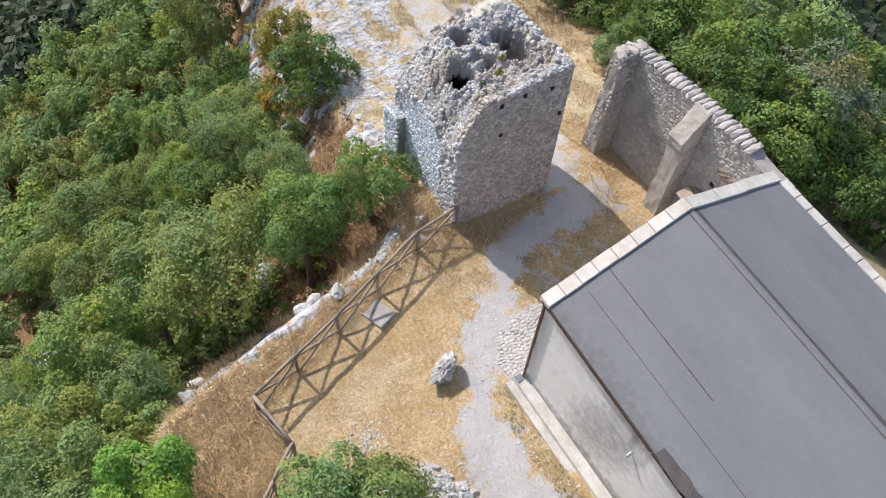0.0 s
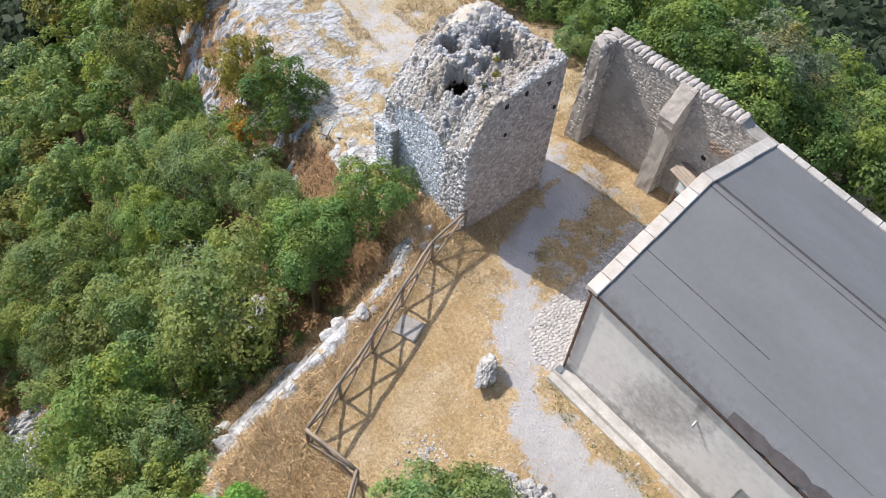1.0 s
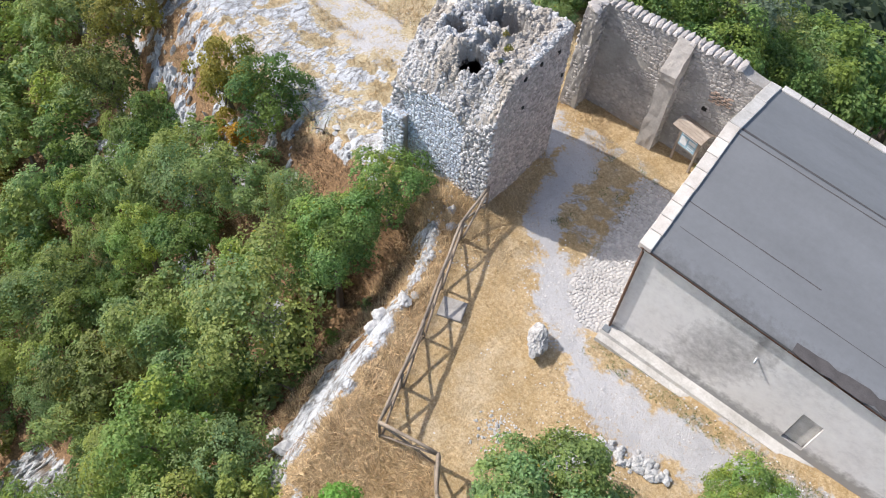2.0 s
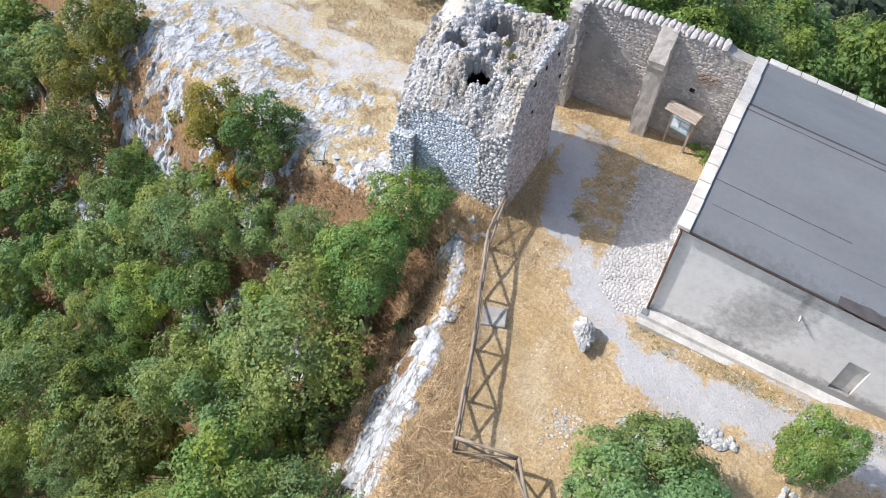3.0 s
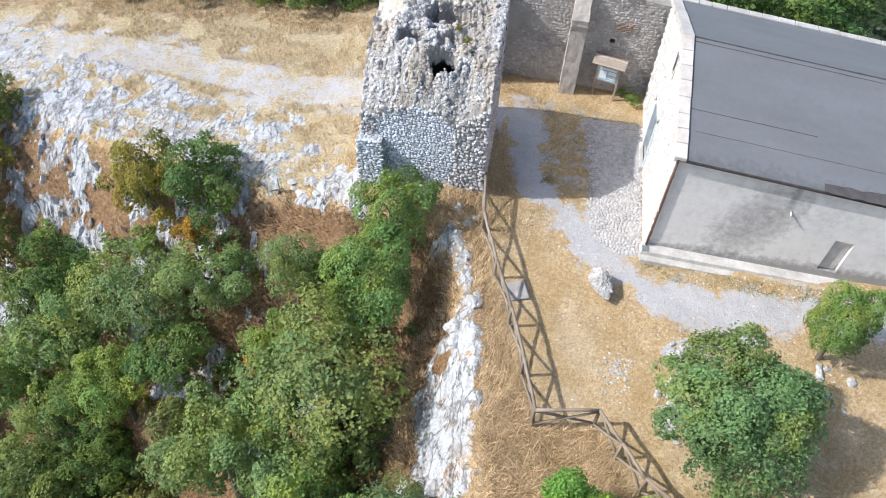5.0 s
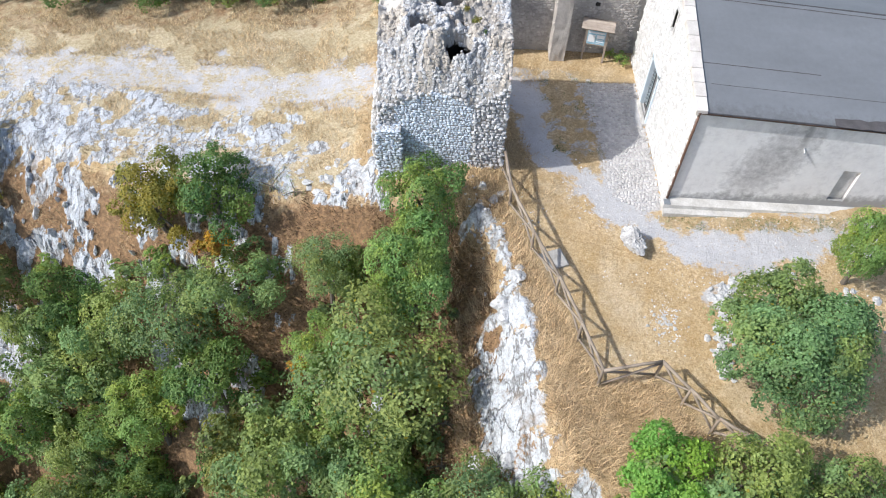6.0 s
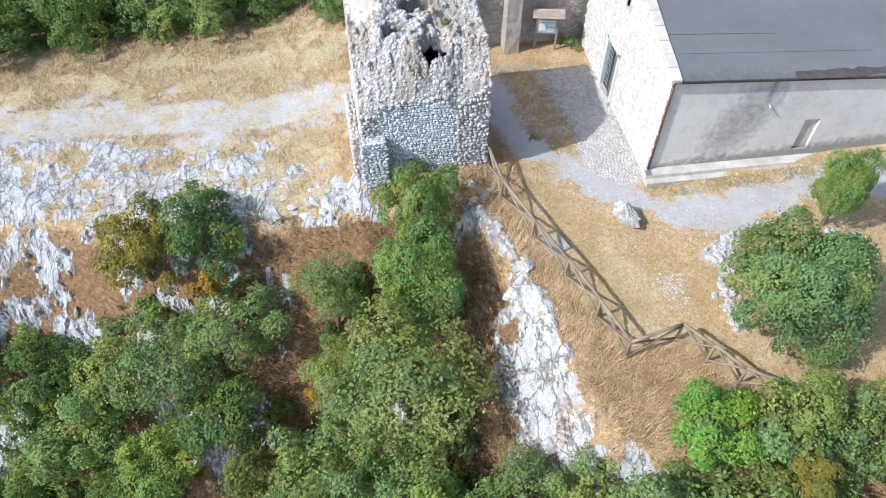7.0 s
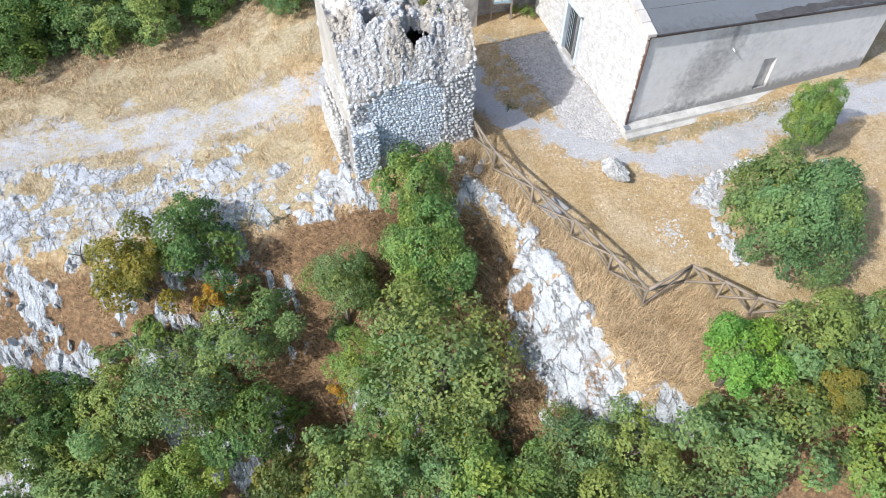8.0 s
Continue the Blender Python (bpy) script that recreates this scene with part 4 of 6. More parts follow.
def build_ruin():
    ruin = empty("ruined_wall", (-3.3, 8.95, -0.4), "tall ruined stone wall with a raking buttress and stone coping", "wall")
    at = lambda p: Vector(p) - ruin.location
    top = lambda x: float(np.interp(x, [-7, -3, -1.15, -1.0, -0.5, 0.4], [4.28, 4.22, 4.15, 4.02, 3.92, 3.85]))
    def slab(x0, x1, y0, y1, z0, zt, name, mat, label=""):
        bm = bmesh.new()
        n = max(2, int((x1 - x0) / 0.25))
        rows = 14
        grid = {}
        for side, y in ((0, y0), (1, y1)):
            for i in range(n + 1):
                x = x0 + (x1 - x0) * i / n
                for k in range(rows + 1):
                    z = z0 + (zt(x) - z0) * k / rows
                    j = 0.05 * (float(fbm(x * 1.3, z * 1.3, 120 + side)) - 0.5)
                    grid[side, i, k] = bm.verts.new(at((x, y + j, z)))
        for i in range(n):
            for k in range(rows):
                bm.faces.new((grid[0, i, k], grid[0, i + 1, k], grid[0, i + 1, k + 1], grid[0, i, k + 1]))
                bm.faces.new((grid[1, i, k], grid[1, i, k + 1], grid[1, i + 1, k + 1], grid[1, i + 1, k]))
            bm.faces.new((grid[0, i, rows], grid[0, i + 1, rows], grid[1, i + 1, rows], grid[1, i, rows]))
        for k in range(rows):
            bm.faces.new((grid[0, 0, k], grid[0, 0, k + 1], grid[1, 0, k + 1], grid[1, 0, k]))
            bm.faces.new((grid[0, n, k], grid[1, n, k], grid[1, n, k + 1], grid[0, n, k + 1]))
        return part(name, bm, mat, ruin, label)
    slab(-6.55, 0.35, 8.72, 9.25, -1.0, top, "wall_face", M_RENDER, "grey mortared rubble, partly rendered")
    # end pier, widening to its foot
    bm = bmesh.new()
    lo = [(-7.15, 7.85), (-6.45, 7.85), (-6.45, 9.25), (-7.15, 9.25)]
    hi = [(-7.0, 8.0), (-6.5, 8.0), (-6.5, 9.25), (-7.0, 9.25)]
    va = [bm.verts.new(at((x, y, -1.0))) for x, y in lo]
    vb = [bm.verts.new(at((x, y, 4.25))) for x, y in hi]
    for i in range(4):
        bm.faces.new((va[i], va[(i + 1) % 4], vb[(i + 1) % 4], vb[i]))
    bm.faces.new(vb)
    weather(bm)
    part("end_pier", bm, M_RENDER, ruin, "rendered end pier")
    # buttress with a step and a raking head
    prof = [(8.75, -1.0), (7.98, -1.0), (8.06, 2.7), (7.98, 2.92), (7.88, 3.02), (7.86, 3.3), (8.70, 4.3), (8.75, 4.3)]
    bm = bmesh.new()
    a = [bm.verts.new(at((-3.62, y, z))) for y, z in prof]
    b = [bm.verts.new(at((-2.98, y, z))) for y, z in prof]
    bm.faces.new(a)
    bm.faces.new(b[::-1])
    for i in range(len(prof)):
        j = (i + 1) % len(prof)
        bm.faces.new((a[i], b[i], b[j], a[j]))
    weather(bm, 9, 0.06)
    part("buttress", bm, M_WARM_WALL, ruin, "raking rendered buttress")
    def south(u, v):
        return at((-6.5 + u, 8.72, -0.4 + v)), (1, 0, 0), (0, -1, 0)
    bare = lambda u, v: v - 0.4 < top(-6.5 + u) - 0.05 and not 2.9 < u < 3.5 and float(fbm(u * 0.7, v * 0.7, 131)) + 0.16 * (u > 3.6) * (v > 2) > 0.35
    shell = lay_stones(south, 6.4, 4.7, 0.12, 0.17, 0.06, bare, 0.25, 21)
    def pier(u, v):
        return at((-7.13 + 0.03 * v + u * 0.9, 7.87 + 0.03 * v, -0.4 + v)), (1, 0, 0), (0, -1, 0)
    def pier_w(u, v):
        return at((-7.14 + 0.03 * v, 9.2 - u, -0.4 + v)), (0, -1, 0), (-1, 0, 0)
    def pier_e(u, v):
        return at((-6.46, 7.9 + u, -0.4 + v)), (0, 1, 0), (1, 0, 0)
    spot = lambda u, v: float(fbm(u * 1.1 + 7, v * 0.9, 133)) > 0.38
    shell += lay_stones(pier, 0.6, 4.4, 0.13, 0.17, 0.09, spot, 0.25, 22) + lay_stones(pier_w, 1.2, 4.4, 0.13, 0.19, 0.09, spot, 0.25, 23) + lay_stones(pier_e, 0.8, 4.4, 0.13, 0.19, 0.09, spot, 0.25, 24)
    def butt_e(u, v):
        return at((-2.98, 8.12 + 0.02 * v + u, -0.4 + v)), (0, 1, 0), (1, 0, 0)
    def butt_s(u, v):
        return at((-3.6 + u, 8.09 + 0.014 * v, -0.4 + v)), (1, 0, 0), (0, -1, 0)
    patchy = lambda u, v: float(fbm(u * 1.3 + 3, v * 1.3, 135)) > 0.30
    shell += lay_stones(butt_e, 0.6, 3.3, 0.12, 0.16, 0.07, patchy, 0.25, 25) + lay_stones(butt_s, 0.6, 3.2, 0.12, 0.16, 0.07, patchy, 0.25, 26)
    joined_stones("wall_rubble", shell, M_RUIN, ruin)
    brick = mesh_np("brick", STONE_P[3] * 0.96, STONE_F, M_BRICK, False)
    rb = random.Random(33)
    for row in range(6):
        for k in range(3):
            if rb.random() < 0.72:
                m = Matrix.Translation(at((-1.75 + 0.26 * k + 0.12 * (row % 2) + rb.uniform(-0.02, 0.02), 8.69, 2.5 + 0.085 * row))) @ Euler((0, rb.uniform(-0.1, 0.1), 0)).to_matrix().to_4x4() @ Matrix.Diagonal((0.24, 0.09, 0.065, 1))
                child("brick", brick, ruin, m)
    # the hollow is a dark block; its shade is painted, not cut in
    part("hollow", box(bmesh.new(), (-0.13, -0.02, -0.12), (0.13, 0.1, 0.12), None, 0.05), M_SHADE, ruin, "dark broken hollow").location = at((-1.84, 8.7, 2.05))
    # coping: rough round stones laid across the top
    r = random.Random(31)
    cop = stone_meshes("coping_stone", M_CAP)
    x = -6.45
    while x < -1.2:
        w = r.uniform(0.2, 0.27)
        m = Matrix.Translation(at((x + w / 2, 8.97 + r.uniform(-0.03, 0.03), top(x) + r.uniform(0.0, 0.04)))) @ Euler((r.uniform(-0.06, 0.06), r.uniform(-0.1, 0.1), r.uniform(-0.14, 0.14))).to_matrix().to_4x4() @ Matrix.Diagonal((w * 0.96, r.uniform(0.62, 0.76), r.uniform(0.15, 0.2), 1))
        child("coping_stone", cop[r.randrange(8)], ruin, m)
        x += w
    for i in range(7):
        m = Matrix.Translation(at((-6.76 + r.uniform(-0.16, 0.16), 8.05 + 0.17 * i, 4.29))) @ Matrix.Rotation(r.uniform(-0.5, 0.5), 4, "Z") @ Matrix.Diagonal((r.uniform(0.4, 0.62), r.uniform(0.2, 0.34), 0.18, 1))
        child("coping_stone", cop[i], ruin, m)
    return ruin


build_ruin()


# ---- house ----
HX, HY, EAVE, RIDGE_Y, RIDGE_Z = 11.5, 8.3, 4.2, 4.3, 5.58


def roof_z(y):
    return float(np.interp(y, [-0.14, RIDGE_Y, 8.45], [EAVE - 0.02, RIDGE_Z, 4.45]))


def panel_wall(us, vs, hole, top, place, depth, name, mat, parent, label="", back=0.45):
    """A wall in cells; hole is the index of the cell that is set back by depth."""
    bm = bmesh.new()
    g = {}
    for i, u in enumerate(us):
        for k, v in enumerate(vs):
            g[i, k] = bm.verts.new(place(u, min(v, top(u)), 0))
    for i in range(len(us) - 1):
        for k in range(len(vs) - 1):
            if (i, k) in hole:
                c = [(i, k), (i + 1, k), (i + 1, k + 1), (i, k + 1)]
                inner = [bm.verts.new(place(us[a], min(vs[b], top(us[a])), depth)) for a, b in c]
                for j in range(4):
                    bm.faces.new((g[c[j]], g[c[(j + 1) % 4]], inner[(j + 1) % 4], inner[j]))
                bm.faces.new(inner)
            elif vs[k] < max(top(us[i]), top(us[i + 1])):
                bm.faces.new((g[i, k], g[i + 1, k], g[i + 1, k + 1], g[i, k + 1]))
    n = len(vs) - 1
    lo, hi = [], []
    for i, u in enumerate(us):
        lo.append(bm.verts.new(place(u, vs[0], back)))
        hi.append(bm.verts.new(place(u, min(vs[n], top(u)), back)))
    for i in range(len(us) - 1):
        bm.faces.new((lo[i], hi[i], hi[i + 1], lo[i + 1]))
        bm.faces.new((g[i, n], g[i + 1, n], hi[i + 1], hi[i]))
    bmesh.ops.remove_doubles(bm, verts=bm.verts, dist=0.0005)
    bmesh.ops.dissolve_degenerate(bm, dist=0.0005, edges=bm.edges)
    return part(name, bm, mat, parent, label)


def build_house():
    house = empty("house", (0, 0, 0), "long low house with stained plaster wall, limewashed gable and grey roof", "house")
    flat = lambda u: EAVE - 0.12
    panel_wall([0, 5.9, 6.55, HX], [-0.8, 0.57, 2.1, EAVE - 0.12], [(1, 1)], flat, lambda u, v, d: (u, d, v), 0.14, "wall_south", M_PLASTER, house, "grey plaster with damp stains")
    gable = lambda u: roof_z(u) - 0.1
    panel_wall([0.45, 4.3, 4.34, 4.62, 5.5, HY], [-0.8, -0.42, 1.9, 3.95, 4.75, 6.0], [(2, 3), (1, 1), (2, 1), (3, 1)], gable, lambda u, v, d: (d, u, v), 0.22, "wall_west", M_LIME_WALL, house, "limewashed rough stone gable")
    panel_wall([0, 0.45], [-0.8, EAVE - 0.1], [], gable, lambda u, v, d: (0.002 + d, u + 0.002, v), 0.2, "wall_corner", M_LIME_WALL, house)
    part("wall_north", box(bmesh.new(), (0.45, HY - 0.45, -2.5), (HX, HY, 4.3)), M_LIME_WALL, house)
    part("wall_east", box(bmesh.new(), (HX - 0.45, 0.45, -1.5), (HX, HY - 0.45, 4.3)), M_LIME_WALL, house)
    # limewashed stones of the gable
    def west(u, v):
        return (0, u, -0.5 + v), (0, -1, 0), (-1, 0, 0)
    free = lambda u, v: v - 0.5 < gable(u) - 0.08 and not (4.15 < u < 5.65 and v - 0.5 < 2.05) and not (4.24 < u < 4.72 and 3.85 < v - 0.5 < 4.85)
    joined_stones("gable_rubble", lay_stones(west, HY, 6.3, 0.15, 0.22, 0.06, free, 0.3, 41), M_LIME, house)
    # roof: two slopes of membrane
    for name, y0, y1 in (("roof_south", -0.12, RIDGE_Y), ("roof_north", RIDGE_Y, 8.35)):
        bm = bmesh.new()
        v = [bm.verts.new((x, y, roof_z(y) - dz)) for dz in (0, 0.13) for x, y in ((0.22, y0), (HX, y0), (HX, y1), (0.22, y1))]
        for q in ((0, 1, 2, 3), (7, 6, 5, 4), (0, 4, 5, 1), (1, 5, 6, 2), (2, 6, 7, 3), (3, 7, 4, 0)):
            bm.faces.new([v[i] for i in q])
        part(name, bm, M_ROOF, house, "grey roofing membrane")
    def seam(y, x0, x1, w, mat, name="seam", lift=0.006, sway=0.0):
        bm = bmesh.new()
        n = 24
        rows = []
        for i in range(n + 1):
            x = x0 + (x1 - x0) * i / n
            yy = y + sway * math.sin(x * 0.9) + random.uniform(-0.004, 0.004)
            ww = w * random.uniform(0.6, 1.2)
            rows.append([bm.verts.new((x, yy + s * ww / 2, roof_z(yy + s * ww / 2) + lift)) for s in (-1, 0, 1)])
        for a, b in zip(rows, rows[1:]):
            for k in (0, 1):
                bm.faces.new((a[k], b[k], b[k + 1], a[k + 1]))
        ex = bmesh.ops.extrude_face_region(bm, geom=list(bm.faces))
        bmesh.ops.translate(bm, vec=(0, 0, -0.02), verts=[g for g in ex["geom"] if isinstance(g, bmesh.types.BMVert)])
        return part(name, bm, mat, house, "dark seam line")
    seam(1.68, 0.3, 4.4, 0.026, M_DARK)
    seam(0.92, 0.5, 8.0, 0.014, M_DARK)
    seam(4.18, 0.25, HX, 0.035, M_DARK)
    seam(4.44, 0.25, HX, 0.11, M_DARK, "ridge_strip", 0.012)
    seam(0.05, 4.6, HX, 0.34, M_DARK, "torn_edge", 0.012, 0.06)
    # coping slabs up the gable
    y = -0.14
    r = random.Random(51)
    while y < 8.3:
        w = r.uniform(0.5, 0.62) if y < 3.9 else 1.2
        y1 = min(y + w - 0.03, 8.38)
        if y < RIDGE_Y < y1:
            y1 = RIDGE_Y
        bm = bmesh.new()
        d = r.uniform(-0.015, 0.015)
        v = [bm.verts.new((x, yy, roof_z(yy) + dz)) for dz in (0.075, -0.14) for x, yy in ((-0.13 + d, y), (0.26 + d, y), (0.26 + d, y1), (-0.13 + d, y1))]
        for q in ((0, 1, 2, 3), (7, 6, 5, 4), (0, 4, 5, 1), (1, 5, 6, 2), (2, 6, 7, 3), (3, 7, 4, 0)):
            bm.faces.new([v[i] for i in q])
        bmesh.ops.bevel(bm, geom=list(bm.edges), offset=0.012, segments=1, affect="EDGES")
        part("coping_slab", bm, M_COPING if y < RIDGE_Y - 0.1 else M_CONCRETE, house)
        y = y1 + 0.02
    x = 0.3
    while x < HX - 0.5:
        w = r.uniform(0.4, 0.9)
        bm = box(bmesh.new(), (x, 8.24, 4.3), (x + w - 0.02, 8.52 + r.uniform(-0.03, 0.03), 4.56), None, 0.015)
        part("edge_slab", bm, M_CONCRETE, house)
        x += w
    # gutter and downpipe
    for name, x0, x1, mat in (("gutter", -0.05, 4.5, M_PIPE), ("old_gutter", 4.52, HX, M_PIPE)):
        bm = bmesh.new()
        rows = []
        for x in np.linspace(x0, x1, 12):
            rows.append([bm.verts.new((x, -0.145 + 0.055 * math.cos(a), 4.17 + 0.06 * math.sin(a) - 0.003 * x)) for a in np.linspace(math.pi, 2 * math.pi, 7)])
        for a, b in zip(rows, rows[1:]):
            for k in range(6):
                bm.faces.new((a[k], b[k], b[k + 1], a[k + 1]))
        bmesh.ops.solidify(bm, geom=list(bm.faces), thickness=0.008)
        part(name, bm, mat, house, "dull zinc gutter" if mat is M_ZINC else "brown rusted gutter", True)
    bm = bmesh.new()
    tube(bm, (0.02, -0.145, 4.13), (0.04, -0.07, 3.95), 0.04, 0.04, 10)
    tube(bm, (0.04, -0.07, 3.92), (0.04, -0.07, -0.05), 0.045, 0.045, 10)
    for z in (0.6, 2.0, 3.3):
        tube(bm, (0.04, -0.07, z), (0.04, -0.07, z + 0.04), 0.056, 0.056, 10)
    part("downpipe", bm, M_PIPE, house, "brown downpipe", True)
    # plinth
    bm = bmesh.new()
    pts = [(-0.02, -0.85), (0.0, -0.06), (-0.34, -0.12), (-0.36, -0.27), (-0.60, -0.29), (-0.62, -0.85)]
    a = [bm.verts.new((-0.12, y - 0.003, z)) for y, z in pts]
    b = [bm.verts.new((HX, y - 0.003, z - 0.05)) for y, z in pts]
    bm.faces.new(a)
    bm.faces.new(b[::-1])
    for i in range(len(pts)):
        j = (i + 1) % len(pts)
        bm.faces.new((a[i], a[j], b[j], b[i]))
    part("plinth", bm, M_CONCRETE, house, "pale concrete ledge")
    part("drain_lid", box(bmesh.new(), (-0.1, -0.33, -0.14), (0.14, -0.09, -0.075), None, 0.008), M_GRATE, house, "grey drain lid")
    part("vent_pipe", tube(bmesh.new(), (4.07, 0.02, 2.95), (4.07, -0.17, 2.84), 0.04, 0.04, 10), M_ZINC, house, "short pale vent pipe", True)
    # blocked window in the niche
    n = part("niche_panel", box(bmesh.new(), (5.94, 0.112, 0.6), (6.51, 0.138, 2.07), None, 0.01), M_LIME_WALL, house, "walled-up pale panel")
    # door with its painted surround
    door = new("door")
    door.parent = house
    door["label"] = "glazed dark door in a pale blue frame"
    bm = bmesh.new()
    for y0, y1, z0, z1 in ((4.18, 4.34, -0.45, 1.98), (5.46, 5.62, -0.45, 1.98), (4.18, 5.62, 1.86, 2.04)):
        box(bm, (-0.05, y0, z0), (0.2, y1, z1), None, 0.01)
    part("frame", bm, M_FRAME, door, "pale blue-white surround")
    for y0, y1 in ((4.37, 4.89), (4.92, 5.44)):
        leaf = part("door_leaf", box(bmesh.new(), (0.12, y0, -0.42), (0.17, y1, 1.85)), M_DARK, door)
        for k in range(3):
            z0 = -0.2 + 0.68 * k
            part("pane", box(bmesh.new(), (0.108, y0 + 0.06, z0), (0.118, y1 - 0.06, z0 + 0.62)), M_GLASS, leaf)
        for k in range(3):
            yy = y0 + 0.13 * (k + 1)
            part("bar", tube(bmesh.new(), (0.09, yy, -0.2), (0.09, yy, 1.78), 0.008, 0.008, 6), M_FRAME, leaf)
    part("doorstep", box(bmesh.new(), (-0.16, 4.15, -0.62), (0.0, 5.65, -0.36), None, 0.02), M_CONCRETE, door, "pale stone step")
    win = new("window")
    win.parent = house
    part("pane", box(bmesh.new(), (0.17, 4.34, 3.95), (0.185, 4.62, 4.75)), M_GLASS, win)
    bm = bmesh.new()
    for y0, y1, z0, z1 in ((4.25, 4.34, 3.86, 4.84), (4.62, 4.71, 3.86, 4.84), (4.34, 4.62, 3.86, 3.95), (4.34, 4.62, 4.75, 4.84)):
        box(bm, (-0.03, y0, z0), (0.1, y1, z1))
    part("frame", bm, M_LIME_WALL, win)
    # the ground falls to the east, and the old house has settled with it
    for ob in house.children_recursive:
        if ob.type == "MESH":
            for v in ob.data.vertices:
                v.co.z -= max(v.co.x, 0) * float(np.interp(v.co.z, [-0.1, 0.4], [0.05, 0.108]))
    return house


build_house()


# ---- fence ----
def build_fence():
    r = random.Random(61)
    fence = empty("timber_fence", (-5.9, 1.25, 0), "weathered grey timber post fence with crossed braces", "fence")
    base = lambda p: Vector((p[0], p[1], float(height(p[0], p[1]))))
    at = lambda p: Vector(p) - fence.location
    pts = []
    for p, q in zip(FENCE, FENCE[1:]):
        n = 2 if math.dist(p, q) > 2.15 else 1
        for k in range(n):
            pts.append((p[0] + (q[0] - p[0]) * k / n, p[1] + (q[1] - p[1]) * k / n))
    pts.append(FENCE[-1])
    for p in pts:
        b = base(p)
        part("post", tube(bmesh.new(), at(b - Vector((0, 0, 0.3))), at(b + Vector((r.uniform(-0.03, 0.03), r.uniform(-0.03, 0.03), 1.02))), 0.055, 0.05, 8, 0.006), M_WOOD, fence, "", True)
    up = lambda p, h: at(base(p) + Vector((r.uniform(-0.02, 0.02), r.uniform(-0.02, 0.02), h)))
    for p, q in zip(pts, pts[1:]):
        part("top_rail", tube(bmesh.new(), up(p, 1.04), up(q, 1.04), 0.056, 0.05, 8, 0.015), M_WOOD, fence, "", True)
        part("brace", tube(bmesh.new(), up(p, 0.14), up(q, 0.96), 0.043, 0.038, 8, 0.012), M_WOOD, fence, "", True)
        part("brace", tube(bmesh.new(), up(p, 0.96) + Vector((0.06, 0, 0)), up(q, 0.14) + Vector((0.06, 0, 0)), 0.043, 0.038, 8, 0.012), M_WOOD, fence, "", True)
    return fence


build_fence()


# ---- notice board ----
def build_board():
    board = empty("notice_board", (-1.75, 8.18, -0.45), "wooden notice board with a small plank roof and blue map", "sign")
    board.rotation_euler = (0, 0, radians(-13.5))
    for x in (-0.45, 0.45):
        part("post", box(bmesh.new(), (x - 0.045, -0.045, -0.3), (x + 0.045, 0.045, 1.95), None, 0.008), M_PLANK, board)
    part("backing", box(bmesh.new(), (-0.42, -0.03, 0.85), (0.42, 0.03, 1.6)), M_PLANK, board)
    sheet = part("map_sheet", box(bmesh.new(), (-0.38, -0.042, 0.9), (0.38, -0.032, 1.56)), M_PANEL, board, "blue printed sheet")
    for x0, x1, z0, z1 in ((-0.34, 0.34, 1.44, 1.52), (-0.34, -0.05, 1.0, 1.36), (0.02, 0.34, 1.22, 1.38), (0.02, 0.30, 1.12, 1.16), (0.02, 0.33, 1.03, 1.07), (0.02, 0.24, 0.95, 0.98)):
        part("print_bar", box(bmesh.new(), (x0, -0.047, z0), (x1, -0.0425, z1)), M_PAPER, sheet)
    for sgn in (-1, 1):
        for k in range(4):
            m = Matrix.Translation((0, 0, 2.06)) @ Matrix.Rotation(sgn * radians(28), 4, "X")
            lo, hi = sorted((sgn * -0.115 * k, sgn * -0.115 * (k + 1)))
            part("roof_plank", box(bmesh.new(), (-0.68, lo + 0.004, -0.02 + 0.004 * k), (0.68, hi - 0.004, 0.012 + 0.004 * k), m), M_PLANK, board)
    return board


build_board()


# ---- boulders and loose rocks ----
def rock_mesh(name, seed, size, sub=3, rough=0.05):
    """A rock broken along flat planes, with a rough skin."""
    r = random.Random(seed)
    planes = []
    for _ in range(17):
        p = Vector((r.gauss(0, 1), r.gauss(0, 1), r.gauss(0, 1))).normalized()
        planes.append((p, r.uniform(0.55, 1.0)))
    bm = bmesh.new()
    bmesh.ops.create_icosphere(bm, subdivisions=sub, radius=1.0)
    o = Vector((seed * 3.7, seed * 1.3, seed * 2.1))
    for v in bm.verts:
        n = v.co.normalized()
        k = min([h / n.dot(p) for p, h in planes if n.dot(p) > 0.2] + [1.15])
        k += rough * noise.noise(n * 4 + o) * 2 + rough * noise.noise(n * 9 + o) * 1.5
        v.co = Vector((n.x * size[0], n.y * size[1], n.z * size[2])) * k
    me = bpy.data.meshes.new(name)
    bm.to_mesh(me)
    bm.free()
    me.materials.append(M_ROCK)
    return me


boulder = new("boulder", rock_mesh("boulder", 4, (0.36, 0.6, 0.5), 4, 0.075))
boulder.data.materials[0] = simple("boulder_stone", (0.10, 0.10, 0.10), (0.76, 0.75, 0.74), 5, 14, 0.9, 1.0, 0.09)
boulder.matrix_world = pose(-1.42, -2.05, -0.22, 0, 8, 40)
tagged(boulder, "large jagged grey boulder on the dry grass", "boulder")


